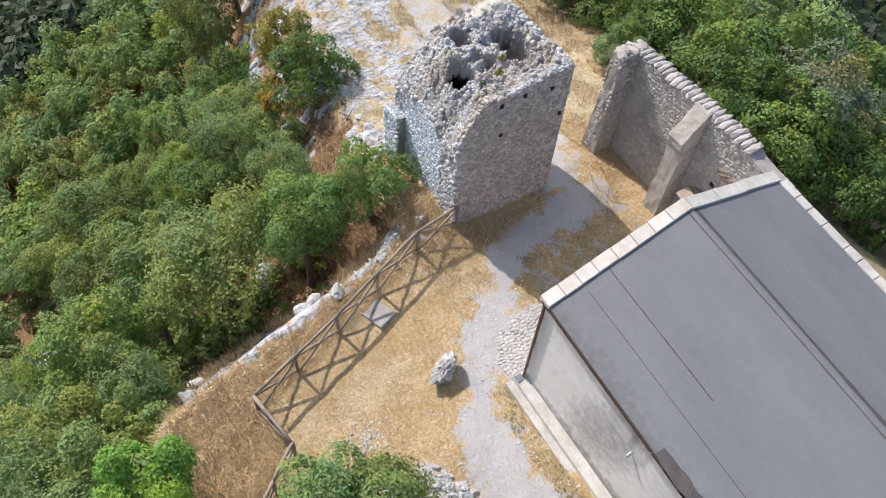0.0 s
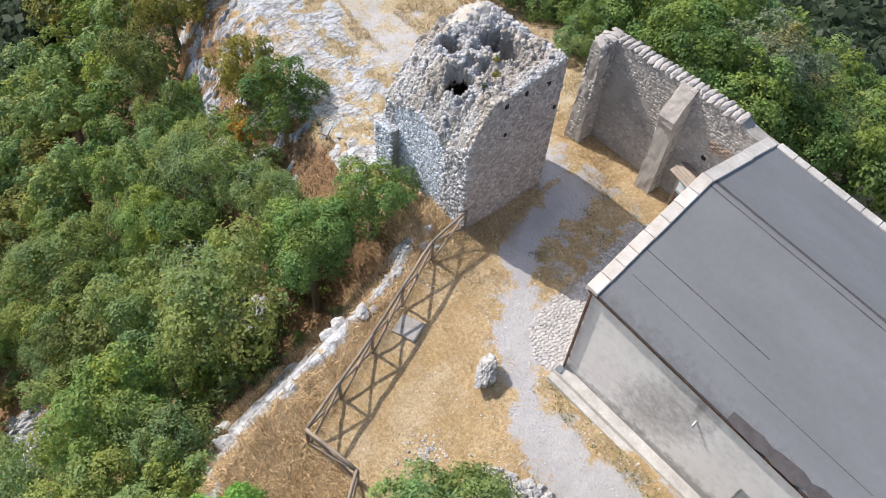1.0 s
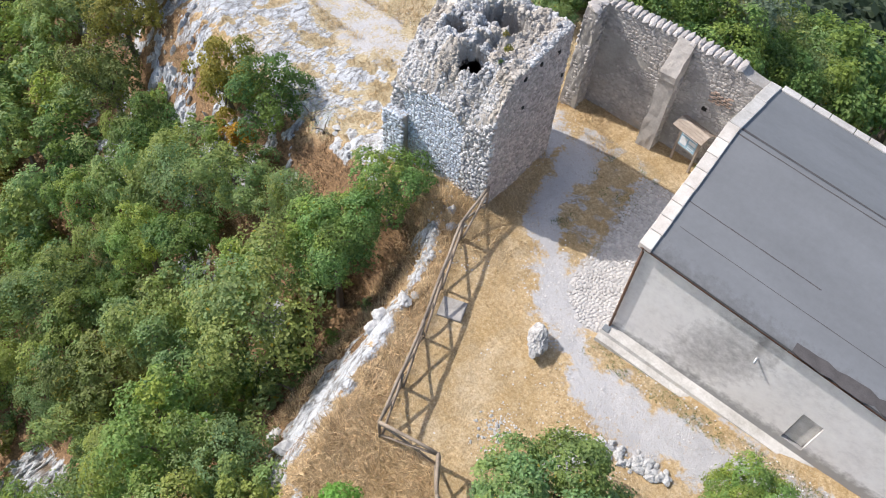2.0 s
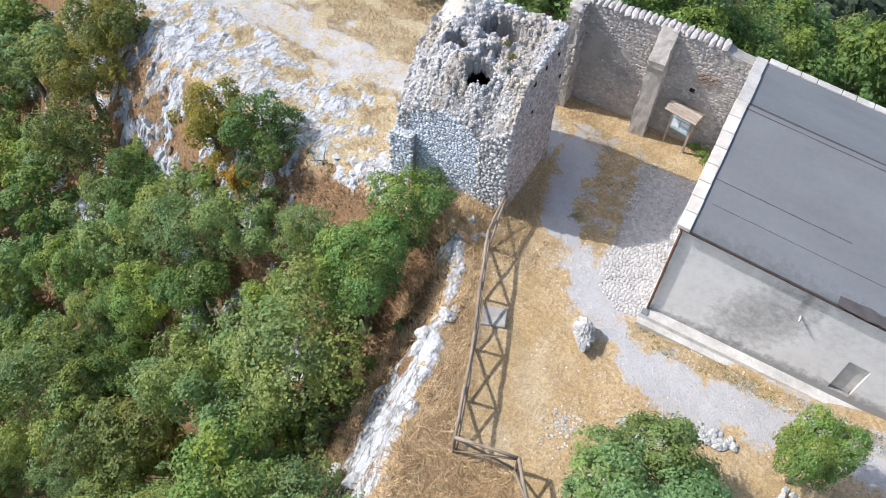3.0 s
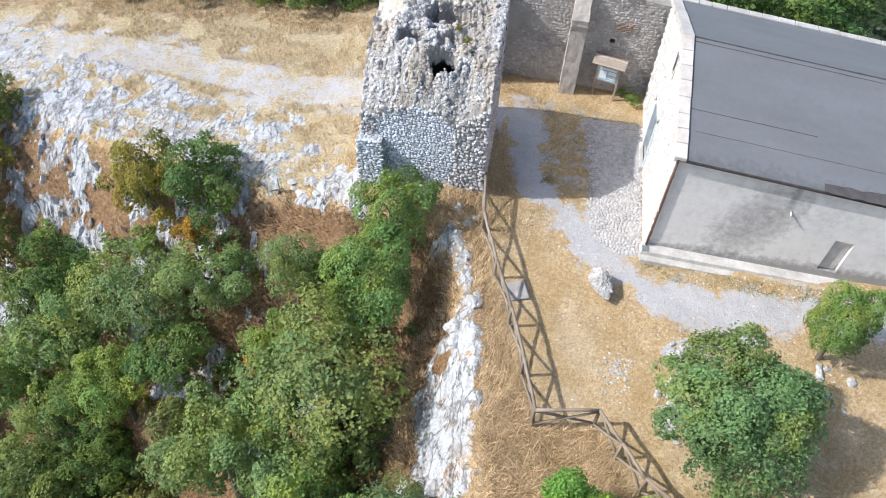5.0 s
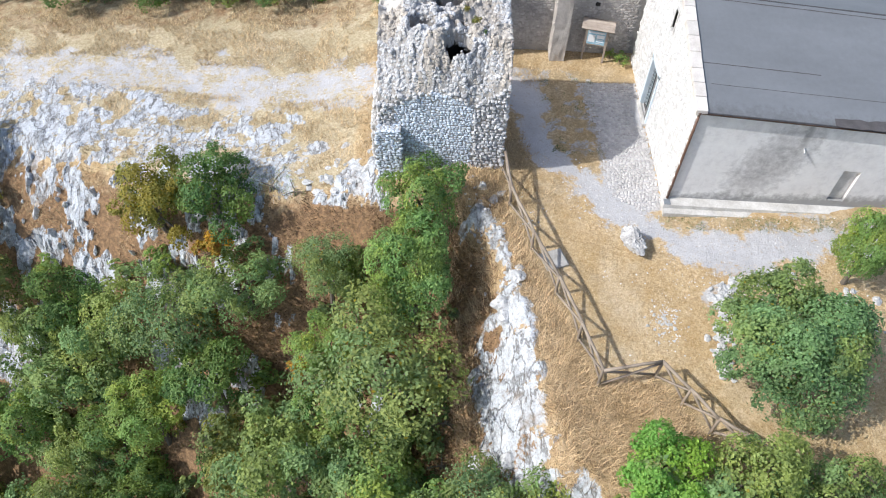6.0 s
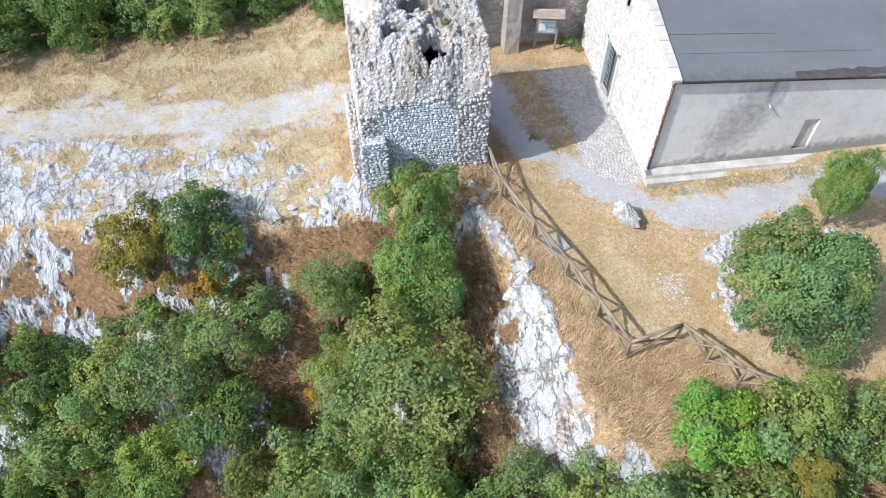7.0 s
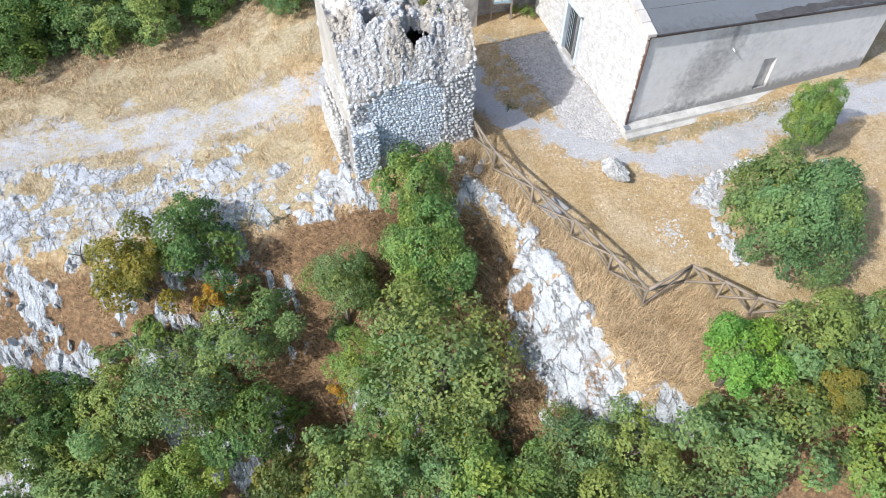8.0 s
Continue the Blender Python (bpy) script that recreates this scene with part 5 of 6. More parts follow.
def scatter_rocks():
    r = random.Random(71)
    kinds = [rock_mesh("rock", 10 + i, (1, 0.75, 0.6), 3, 0.07) for i in range(6)]
    def put(x, y, s, label, group, sink=0.25, shard=False, flat=1.0):
        z = float(ground_z(x, y))
        ob = new("rock", kinds[r.randrange(6)])
        ob.matrix_world = Matrix.Translation((x, y, z + s * (0.3 - sink))) @ Euler((r.uniform(-0.4, 0.4), r.uniform(-0.4, 0.4), r.uniform(0, 6.3))).to_matrix().to_4x4() @ Matrix.Diagonal((s * r.uniform(0.4, 0.7), s * 0.5, s * r.uniform(1.4, 2.2), 1) if shard else (s * r.uniform(0.8, 1.3), s, s * flat * r.uniform(0.8, 1.2), 1))
        tagged(ob, label, "rock", group)
    # the remains of a low wall round the tree
    for i in range(190):
        f = r.random() ** 0.8
        x = float(np.interp(f, [0, 0.3, 0.55, 0.7, 1], [0.9, 1.05, 1.35, 2.1, 3.8])) + r.gauss(0, 0.17)
        y = float(np.interp(f, [0, 0.3, 0.55, 0.7, 1], [-7.1, -5.4, -3.9, -3.45, -3.2])) + r.gauss(0, 0.15)
        put(x, y, r.uniform(0.07, 0.2), "pale rough stone in a tumbled row", "tumbled stones", 0.12)
    for x, y, s in ((-5.62, -3.55, 0.4), (-6.1, -4.2, 0.45), (-5.95, -4.75, 0.34), (-5.5, -3.15, 0.22), (-6.3, -0.25, 0.26), (-6.05, 0.0, 0.22), (-6.7, 0.25, 0.3), (-5.85, -8.9, 0.5), (-6.9, -8.7, 0.45)):
        put(x, y, s, "white limestone rock on the slope edge", "edge rocks")
    for i in range(12):
        put(-0.75 + r.gauss(0, 0.28), -5.1 + r.gauss(0, 0.45), r.uniform(0.03, 0.07), "small pale stone in dry grass", "loose stones")
    for x, y, s, k in ((6.0, -4.0, 0.2, 5), (6.4, -5.3, 0.13, 5), (-0.9, -5.1, 0.08, 20)):
        for i in range(k):
            put(x + r.gauss(0, 0.3), y + r.gauss(0, 0.22), s * r.uniform(0.5, 1.2), "pale rough stone in a tumbled row", "tumbled stones", 0.3)
    for i in range(60):
        f = r.random()
        put(-6.0 - 1.4 * f + r.gauss(0, 0.25), -3 + 3.6 * f + r.gauss(0, 0.5), r.uniform(0.04, 0.14), "small pale stone in dry grass", "loose stones")
    for i in range(24):
        put(r.uniform(-13.8, -10.9), r.uniform(0.7, 3.6), r.uniform(0.12, 0.4), "white limestone rock beside the tower", "tower rocks", 0.42, False, 0.5)
    for i in range(46):
        put(r.uniform(-27, -19.5), r.uniform(-1.0, 2.6), r.uniform(0.12, 0.4), "pointed white limestone rock on the slope", "slope rocks", 0.35, True)


scatter_rocks()


slab = new("concrete_slab", bpy.data.meshes.new("concrete_slab"))
bm = box(bmesh.new(), (-0.42, -0.38, -0.12), (0.42, 0.38, 0.03), None, 0.02)
bm.to_mesh(slab.data)
bm.free()
slab.data.materials.append(M_RENDER)
slab.matrix_world = Matrix.Translation((-4.28, -2.72, float(height(-4.28, -2.72)) + 0.03)) @ Matrix.Rotation(radians(20), 4, "Z")
tagged(slab, "square pale concrete slab set in dry grass", "slab")


def scatter_pebbles():
    """Loose limestone chips on the trodden ground."""
    r = np.random.RandomState(73)
    x, y = np.concatenate([r.uniform(-7, 8, 5200), r.uniform(-24, -10.8, 2600)]), np.concatenate([r.uniform(-6.5, 7.5, 5200), r.uniform(1.5, 9.5, 2600)])
    heaps = ((-0.72, -5.07, 0.28, 0.42, 240), (-2.3, 0.4, 0.5, 0.7, 260), (6.0, -4.0, 0.3, 0.3, 80), (1.4, -3.8, 0.7, 0.35, 160), (-1.3, -0.9, 0.4, 0.4, 90))
    x = np.concatenate([x] + [r.normal(a, c, k) for a, b, c, d, k in heaps])
    y = np.concatenate([y] + [r.normal(b, d, k) for a, b, c, d, k in heaps])
    td, _ = line_distance(x, y, TRACK)
    n = fbm(x * 0.9, y * 0.9, 74)
    n[7800:] = 1.0
    house = (x > -2.2) & (y > -0.5) & (y < 8.6) | (x > TX0 - 0.1) & (x < TX1 + 0.1) & (y > 1.1) & (y < TY1)
    house = house | (x < -1) & (y > 2.2) & (x > -5.6)
    ok = ((td < 1.5) & (n > 0.47) | (n > 0.60)) & ~house & (rim_distance(x, y) < -0.2)
    z = ground_z(x, y)
    rr = random.Random(75)
    mats = []
    for a, b, c in zip(x[ok], y[ok], z[ok]):
        s = rr.choice((0.015, 0.02, 0.025, 0.03, 0.05))
        mats.append(Matrix.Translation((a, b, c + 0.2 * s)) @ Matrix.Rotation(rr.uniform(0, 6.3), 4, "Z") @ Matrix.Diagonal((s * 1.3, s, s * 0.5, 1)))
    ob = joined_stones("pebbles", mats, M_LIME, None)
    tagged(ob, "scattered pale limestone chips", "pebbles", kind="stuff")


scatter_pebbles()


# ---- trees ----
def unit(v):
    return v / (np.linalg.norm(v, axis=-1, keepdims=True) + 1e-9)


def crown_mesh(name, seed, leaves, material, leaf=0.13, lobes=11, flat=0.85, airy=0.0, spread_out=0.98):
    """Leaves on lobes of an uneven crown of unit radius, plus the lobe centres."""
    r = np.random.RandomState(seed)
    h = np.clip(np.linspace(-0.6, 0.85, lobes) + r.uniform(-0.12, 0.12, lobes), -0.7, 0.9)
    turn = 2.4 * np.arange(lobes) + r.uniform(-0.5, 0.5, lobes)
    q = r.uniform(0.35, spread_out, lobes) * np.sqrt(np.maximum(0.12, 1 - h * h))
    cen = np.stack([q * np.cos(turn), q * np.sin(turn), h * flat * 0.72], 1)
    cen[:, 2] += 0.16 * r.normal(size=lobes)
    rad = r.uniform(0.17, 0.43, lobes)
    cen[0], rad[0] = (0, 0, 0.0), 0.52
    n_try = int(leaves * 1.9)
    pick = r.choice(lobes, n_try, p=rad ** 2 / np.sum(rad ** 2))
    # twigs: leaf sprays gather round uneven directions on each lobe
    tufts = 34
    twig = unit(r.normal(size=(lobes, tufts, 3)) + np.array((0, 0, 0.35)))
    reach = (0.80 + (0.28 + airy) * r.uniform(size=(lobes, tufts)))
    tk = r.randint(0, tufts, n_try)
    out = unit(twig[pick, tk] + r.normal(size=(n_try, 3)) * 0.22)
    depth = 1 - 0.32 * r.uniform(size=n_try) ** 2 + (0.25 + airy) * (r.uniform(size=n_try) < 0.12) * r.uniform(size=n_try)
    p = cen[pick] + out * (rad[pick] * reach[pick, tk] * depth)[:, None]
    inside = np.zeros(n_try, bool)
    for k in range(lobes):
        inside |= (pick != k) & (np.linalg.norm(p - cen[k], axis=1) < 0.72 * rad[k])
    inside &= r.uniform(size=n_try) < 0.88
    keep = np.nonzero(~inside & ((p[:, 2] > -0.45) | (r.uniform(size=n_try) < 0.5)))[0][:leaves]
    p, out, pick, tk = p[keep], out[keep], pick[keep], tk[keep]
    n = len(p)
    face = unit(out * 0.65 + unit(p) * 0.3 + np.array((0, 0, 0.35)) + r.normal(size=(n, 3)) * 0.42)
    a = unit(np.cross(face, r.normal(size=(n, 3))))
    b = np.cross(face, a)
    s = leaf * r.uniform(0.65, 1.3, n)[:, None]
    quad = np.stack([p - a * s * 0.5, p + b * s * 0.34 + face * s * 0.08, p + a * s * 0.55, p - b * s * 0.34 + face * s * 0.08], 1)
    me = mesh_np(name, quad.reshape(-1, 3), np.arange(n * 4).reshape(-1, 4), material, False)
    # random clump tone, plus lit crown tops put into the colour by height
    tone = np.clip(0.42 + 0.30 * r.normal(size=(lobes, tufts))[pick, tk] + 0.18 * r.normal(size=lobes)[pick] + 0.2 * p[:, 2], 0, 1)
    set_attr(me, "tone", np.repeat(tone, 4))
    hue = np.clip(0.5 + 0.28 * r.normal(size=lobes)[pick] + 0.12 * r.normal(size=(lobes, tufts))[pick, tk], 0, 1)
    set_attr(me, "hue", np.repeat(hue, 4))
    return me, cen[1:]


def trunk_mesh(name, cen, seed, drop=1.7, limbs=6):
    st = random.getstate()
    random.seed(seed)
    bm = bmesh.new()
    fork = Vector((random.uniform(-0.08, 0.08), random.uniform(-0.08, 0.08), -0.55))
    tube(bm, (0, 0, -drop), fork, 0.085, 0.06, 7, 0.03)
    for c in cen[:limbs]:
        mid = fork.lerp(Vector(c), 0.5) + Vector((0, 0, 0.08))
        tube(bm, fork, mid, 0.042, 0.028, 4, 0.02)
        tube(bm, mid, Vector(c) * 1.08, 0.028, 0.008, 4, 0.02)
    me = bpy.data.meshes.new(name)
    bmesh.ops.recalc_face_normals(bm, faces=bm.faces)
    bm.to_mesh(me)
    bm.free()
    me.materials.append(M_BARK)
    random.setstate(st)
    return me


KINDS = {}


def tree_kind(key, seed, leaves, material, leaf, lobes=11, flat=0.85, airy=0.0, spread_out=0.98):
    crown, cen = crown_mesh("crown", seed, leaves, material, leaf, lobes, flat, airy, spread_out)
    KINDS[key] = (crown, trunk_mesh("trunk", cen, seed, 1.7, 2 if key[1] in (5, 9) else 6))


for k in range(3):
    tree_kind(("mid", k), 200 + k, 8000, LEAVES[0], 0.064, 20 + 3 * k)
    tree_kind(("olive", k), 210 + k, 8200, LEAVES[1], 0.056, 24, 0.85, 0.2)
    tree_kind(("bright", k), 220 + k, 8000, LEAVES[2], 0.064, 18 + 3 * k)
    tree_kind(("deep", k), 230 + k, 7800, LEAVES[3], 0.064, 22)
    tree_kind(("lime", k), 235 + k, 6800, LEAVES[7], 0.07, 22)
for k, (tone, mat) in enumerate((("mid", 0), ("olive", 1), ("bright", 2), ("deep", 3), ("lime", 7))):
    tree_kind((tone, 9), 280 + k, 2100, LEAVES[mat], 0.115, 16)
    tree_kind((tone, 5), 290 + k, 560, LEAVES[mat], 0.2, 9)
tree_kind(("yellow", 0), 240, 7000, LEAVES[4], 0.068, 16, 1.2)
tree_kind(("silver", 0), 244, 8000, LEAVES[8], 0.062, 26)
tree_kind(("rust", 0), 250, 1300, LEAVES[5], 0.15, 8)
tree_kind(("twig", 0), 260, 250, LEAVES[1], 0.06, 14)
tree_kind(("dense", 0), 273, 34000, LEAVES[0], 0.042, 34, 0.9, 0.05, 0.85)
tree_kind(("dense", 1), 271, 20000, LEAVES[2], 0.05, 26, 0.9, 0.05, 0.85)
tree_kind(("fresh", 0), 277, 9000, LEAVES[9], 0.068, 18, 0.9, 0.0, 0.85)

LABELS = {"mid": "leafy green tree on the steep slope", "olive": "sparse grey-green tree on the steep slope", "bright": "fresh light green tree with dense leaves",
          "deep": "dark green leafy tree in the woods", "yellow": "yellowing tree on the rocky slope", "rust": "small shrub with orange autumn leaves",
          "twig": "nearly bare twiggy shrub", "fresh": "very bright fresh green bushy tree", "lime": "yellow-green leafy tree on the cliff side", "silver": "silvery grey-green tree behind the ruin", "dense": "full round green tree on dry grass"}


def plant(key, x, y, z, r, squash=1.0, turn=0.0, label="", name="tree", uneven=0.2):
    """A tree whose crown of radius r has its middle at z."""
    crown, trunk = KINDS[key]
    foot = float(height(x, y))
    z = max(z, foot + 0.7 * r * squash)
    t = empty(name, (x, y, foot), label or LABELS[key[0]], "shrub" if key[0] in ("rust", "twig") else "tree", "trees")
    t.rotation_euler = (0, 0, turn)
    broad = 1 + uneven * math.sin(7.3 * x + 3.1 * y)
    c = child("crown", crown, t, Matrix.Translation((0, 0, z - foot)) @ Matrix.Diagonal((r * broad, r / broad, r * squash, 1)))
    drop = max(z - foot, 0.2)
    child("trunk", trunk, t, Matrix.Translation((0, 0, z - foot)) @ Matrix.Diagonal((r, r, max(drop / 1.7 + 0.1, 0.3), 1)))
    return t


NAMED = [
    (("dense", 0), 2.25, -6.9, 1.35, 2.35, 1.05), (("dense", 1), 5.65, -3.4, 1.5, 1.12, 1.4),
    (("fresh", 0), -2.3, -10.7, 0.8, 1.4, 1.0), (("mid", 0), 0.0, -11.1, 0.4, 1.75, 1.0), (("mid", 1), 2.5, -11.4, 0.4, 1.5, 1.0),
    (("yellow", 0), 0.1, -12.6, 0.6, 0.9, 0.8), (("twig", 0), 1.6, -12.7, -0.2, 1.2, 1.0), (("mid", 2), -2.3, -12.6, -0.7, 2.2, 1.0),
    (("bright", 1), -8.9, -0.55, 0.5, 1.5, 1.1), (("dense", 1), -9.15, -3.2, -0.5, 1.9, 0.95), (("olive", 0), -12.3, -2.4, -1.7, 1.35, 1.25),
    (("olive", 1), -9.9, -6.3, -2.0, 2.5, 0.9), (("bright", 2), -12.3, -4.7, -3.0, 1.3, 0.9), (("deep", 0), -16.9, 0.8, -1.7, 1.75, 0.95),
    (("yellow", 0), -19.2, 0.6, -2.7, 1.7, 1.25), (("rust", 0), -16.7, -1.2, -1.9, 0.72, 0.8), (("mid", 2), -15.7, -2.0, -3.3, 1.75, 1.0),
    (("olive", 2), -18.8, -2.6, -4.7, 1.9, 1.0), (("mid", 0), -21.9, -2.3, -7.1, 2.0, 1.1), (("deep", 1), -17.0, -4.6, -5.6, 1.7, 1.0),
    (("bright", 0), -19.8, -5.2, -7.6, 1.7, 1.1), (("mid", 1), -13.8, -8.1, -4.7, 2.2, 1.0), (("mid", 2), -10.9, -8.9, -3.9, 1.9, 1.0),
    (("bright", 1), -11.9, -6.4, -3.6, 1.3, 1.0), (("olive", 0), -7.2, -10.5, -2.9, 1.6, 0.9), (("mid", 1), -5.3, -11.3, -2.4, 1.7, 1.0), (("bright", 2), -9.4, -11.3, -3.0, 2.1, 1.0),
    (("rust", 0), -13.4, -5.0, -4.4, 0.5, 0.8), (("deep", 1), -23.8, -0.8, -7.0, 1.5, 1.1),
    (("lime", 0), -28.6, 1.6, -3.6, 1.9, 1.1), (("lime", 1), -30.2, 4.2, -3.4, 1.9, 1.1), (("lime", 2), -27.6, -0.6, -5.4, 1.8, 1.1), (("lime", 1), -28.0, 4.4, -2.6, 1.4, 1.1),
    (("deep", 1), -24.4, 15.6, -1.8, 2.2, 0.9), (("deep", 0), -20.6, 15.6, -1.7, 2.1, 0.9), (("mid", 0), -16.4, 14.3, -1.2, 1.7, 0.9), (("deep", 2), -11.2, 14.0, -1.2, 1.4, 0.9),
    (("deep", 2), -6.2, 14.6, -0.2, 2.3, 1.0), (("silver", 0), -4.5, 18.2, -0.4, 2.8, 1.0), (("bright", 1), -3.6, 15.0, 0.3, 2.2, 1.0), (("bright", 0), -8.9, 16.4, -0.8, 2.5, 1.0),
    (("deep", 0), -22.6, 14.7, -1.6, 1.9, 0.9), (("mid", 1), -18.5, 14.9, -1.4, 1.8, 0.9), (("deep", 1), -14.0, 15.2, -1.6, 1.9, 0.9), (("deep", 2), -26.6, 14.6, -1.9, 2.2, 0.9),
    (("bright", 1), 1.3, -14.4, -0.8, 1.9, 1.0), (("mid", 0), 4.2, -13.4, -0.4, 1.8, 1.0), (("olive", 2), -4.6, -13.6, -2.0, 1.8, 1.0),
    (("bright", 0), 5.2, -11.6, 0.2, 1.5, 1.0), (("mid", 1), -6.6, -12.9, -2.9, 1.8, 1.0), (("deep", 1), -1.4, 16.6, -0.8, 2.2, 1.0),
    (("mid", 2), -10.6, 12.3, -0.6, 1.1, 0.8), (("olive", 1), -0.6, 18.8, -2.0, 2.2, 0.9),
]
for i, (key, x, y, z, rad, sq) in enumerate(NAMED):
    plant(key, x, y, z, rad, sq, i * 1.7, uneven=0.06)


for x, y, rad in ((-0.55, 8.15, 0.33), (-0.95, 8.4, 0.26), (-0.4, 7.75, 0.2)):
    plant(("bright", 5), x, y, -0.2, rad, 0.8, x, "small green weed bush at the gable foot", "bush")
for x, y, rad, key in ((-8.3, -6.0, 0.75, "deep"), (-8.5, -7.5, 0.8, "olive"), (-7.9, -4.7, 0.5, "deep"), (-9.0, -8.9, 0.8, "deep"), (-7.6, -9.4, 0.5, "olive"), (-7.7, -3.2, 0.4, "olive"), (-8.9, -6.8, 0.6, "mid")):
    plant((key, 5), x, y, float(height(x, y)) + 0.5 * rad, rad, 0.8, x, "low green undergrowth bush on the slope", "bush")
for x, y, rad in ((-8.0, -7.0, 0.8), (-7.9, -5.5, 0.7), (-8.1, -8.4, 0.7)):
    plant(("twig", 0), x, y, float(height(x, y)) + 0.4, rad, 0.7, x, "nearly leafless brush on the brown slope", "bush")
for x, y, rad in ((-14.9, 1.3, 0.8), (-13.9, 1.0, 0.7), (-21.0, 2.2, 0.6)):
    plant(("twig", 0), x, y, -1.5, rad, 0.8, x, "grey leafless twiggy shrub among rocks", "bush")
for x, y, rad, key in ((-7.15, 3.2, 0.2, "yellow"), (-7.5, 3.5, 0.14, "yellow"), (-6.9, 2.4, 0.12, "olive")):
    tuft_ob = new("grass_tuft", KINDS[("yellow", 0) if key == "yellow" else ("olive", 5)][0])
    tuft_ob.matrix_world = Matrix.Translation((x, y, float(tower_top(x, y)) + 0.08)) @ Matrix.Diagonal((rad, rad, rad * 0.6, 1))
    tagged(tuft_ob, "small yellowing weed tuft on the broken tower top", "weed")


def forest():
    r = random.Random(81)
    taken = [(x, y, rad) for _, x, y, _, rad, _ in NAMED]
    tones = ("mid", "olive", "bright", "deep", "mid", "olive", "lime")
    clear = ((-18.9, -15.2, 2.9), (-14.3, -0.9, 2.2), (-13.9, -2.8, 1.3), (-22.5, 1.6, 2.6), (-7.8, -5.4, 2.0), (-7.0, -7.9, 2.3), (-15.9, -4.9, 1.1), (-14.4, -14.6, 1.6), (-25.5, 2.4, 2.0), (-6.2, -10.0, 1.2))
    made = 0
    for k in range(14000):
        if made > 250:
            break
        x, y = r.uniform(-46, -3), r.uniform(-22, 10)
        if k % 3 == 0:
            x, y = r.uniform(-34, 14), r.uniform(15, 46)
            ok = y > 15.2 + max(0, x + 3) * 0.5
        else:
            ok = float(rim_distance(np.array(x), np.array(y))) > 2.4 and x < -4
        if not ok or any(math.hypot(x - a, y - b) < c for a, b, c in clear):
            continue
        rad = r.uniform(1.5, 2.6)
        if any(math.hypot(x - a, y - b) < 0.5 * (rad + c) for a, b, c in taken):
            continue
        taken.append((x, y, rad))
        away = math.hypot(x + 12, y + 3) > 17
        foot = float(height(x, y))
        plant(("deep" if y > 14 and r.random() < 0.7 else r.choice(tones), 9 if away else r.randrange(3)), x, y, foot + rad * r.uniform(0.9, 1.35), rad, r.uniform(0.85, 1.15), r.uniform(0, 6.3))
        made += 1
    # undergrowth
    made = 0
    for k in range(6000):
        if made > 170:
            break
        x, y = r.uniform(-26, -4), r.uniform(-16, 2)
        d = float(rim_distance(np.array(x), np.array(y)))
        if d < 2.2 or float(rock_zone(np.array(x), np.array(y))) > 0.3 and r.random() < 0.7 or any(math.hypot(x - a, y - b) < 0.8 * c for a, b, c in clear):
            continue
        rad = r.uniform(0.4, 0.85)
        plant((r.choice(tones), 5), x, y, float(height(x, y)) + rad * 0.55, rad, 0.85, r.uniform(0, 6.3), "low green undergrowth bush on the slope", "bush")
        made += 1


forest()


def far_woods():
    """Woods on the far slopes: clumps of leaf sprays, joined."""
    r = np.random.RandomState(91)
    n = 4200
    ang, dist = r.uniform(0.0, 1.45 * np.pi, n), 42 * np.exp(r.uniform(0, 1.9, n))
    x, y = -6 + dist * np.cos(ang + 0.25 * np.pi), dist * np.sin(ang + 0.25 * np.pi)
    keep = (vnoise(x * 0.03, y * 0.03, 95) > 0.12) & ~((((x - 40) / 20) ** 2 + ((y - 130) / 13) ** 2 < 1.1) & (r.uniform(size=n) < 0.93))
    x, y, dist = x[keep], y[keep], dist[keep]
    z = height(x, y)
    quads, tones = [], []
    for i in range(len(x)):
        k = 60 if dist[i] < 75 else 24
        rad = r.uniform(1.6, 3.2) * (1.0 if dist[i] < 90 else 1.35)
        v = r.normal(size=(k, 3))
        v /= np.linalg.norm(v, axis=1)[:, None]
        v[:, 2] = np.abs(v[:, 2]) * 0.9
        p = v * rad * r.uniform(0.7, 1.05, (k, 1)) + (x[i], y[i], z[i] + rad * 0.4)
        f = v + r.normal(size=(k, 3)) * 0.4
        a = np.cross(f, r.normal(size=(k, 3)))
        a /= np.linalg.norm(a, axis=1)[:, None]
        b = np.cross(f / np.linalg.norm(f, axis=1)[:, None], a)
        s = rad * r.uniform(0.16, 0.3, (k, 1)) * (1.35 if k > 50 else 2.2)
        quads.append(np.stack([p - a * s * 0.5, p + b * s * 0.4, p + a * s * 0.5, p - b * s * 0.4], 1))
        # one tone per clump; upper sprays lighter, top light painted into it
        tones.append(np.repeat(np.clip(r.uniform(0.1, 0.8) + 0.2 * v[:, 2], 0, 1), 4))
    q = np.concatenate(quads)
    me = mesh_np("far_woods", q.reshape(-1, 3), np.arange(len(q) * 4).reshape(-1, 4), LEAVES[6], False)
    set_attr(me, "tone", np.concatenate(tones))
    set_attr(me, "hue", np.full(len(q) * 4, 0.5))
    tagged(new("far_woods", me), "dense dark green woods on the far slopes", "woods", kind="stuff")


far_woods()


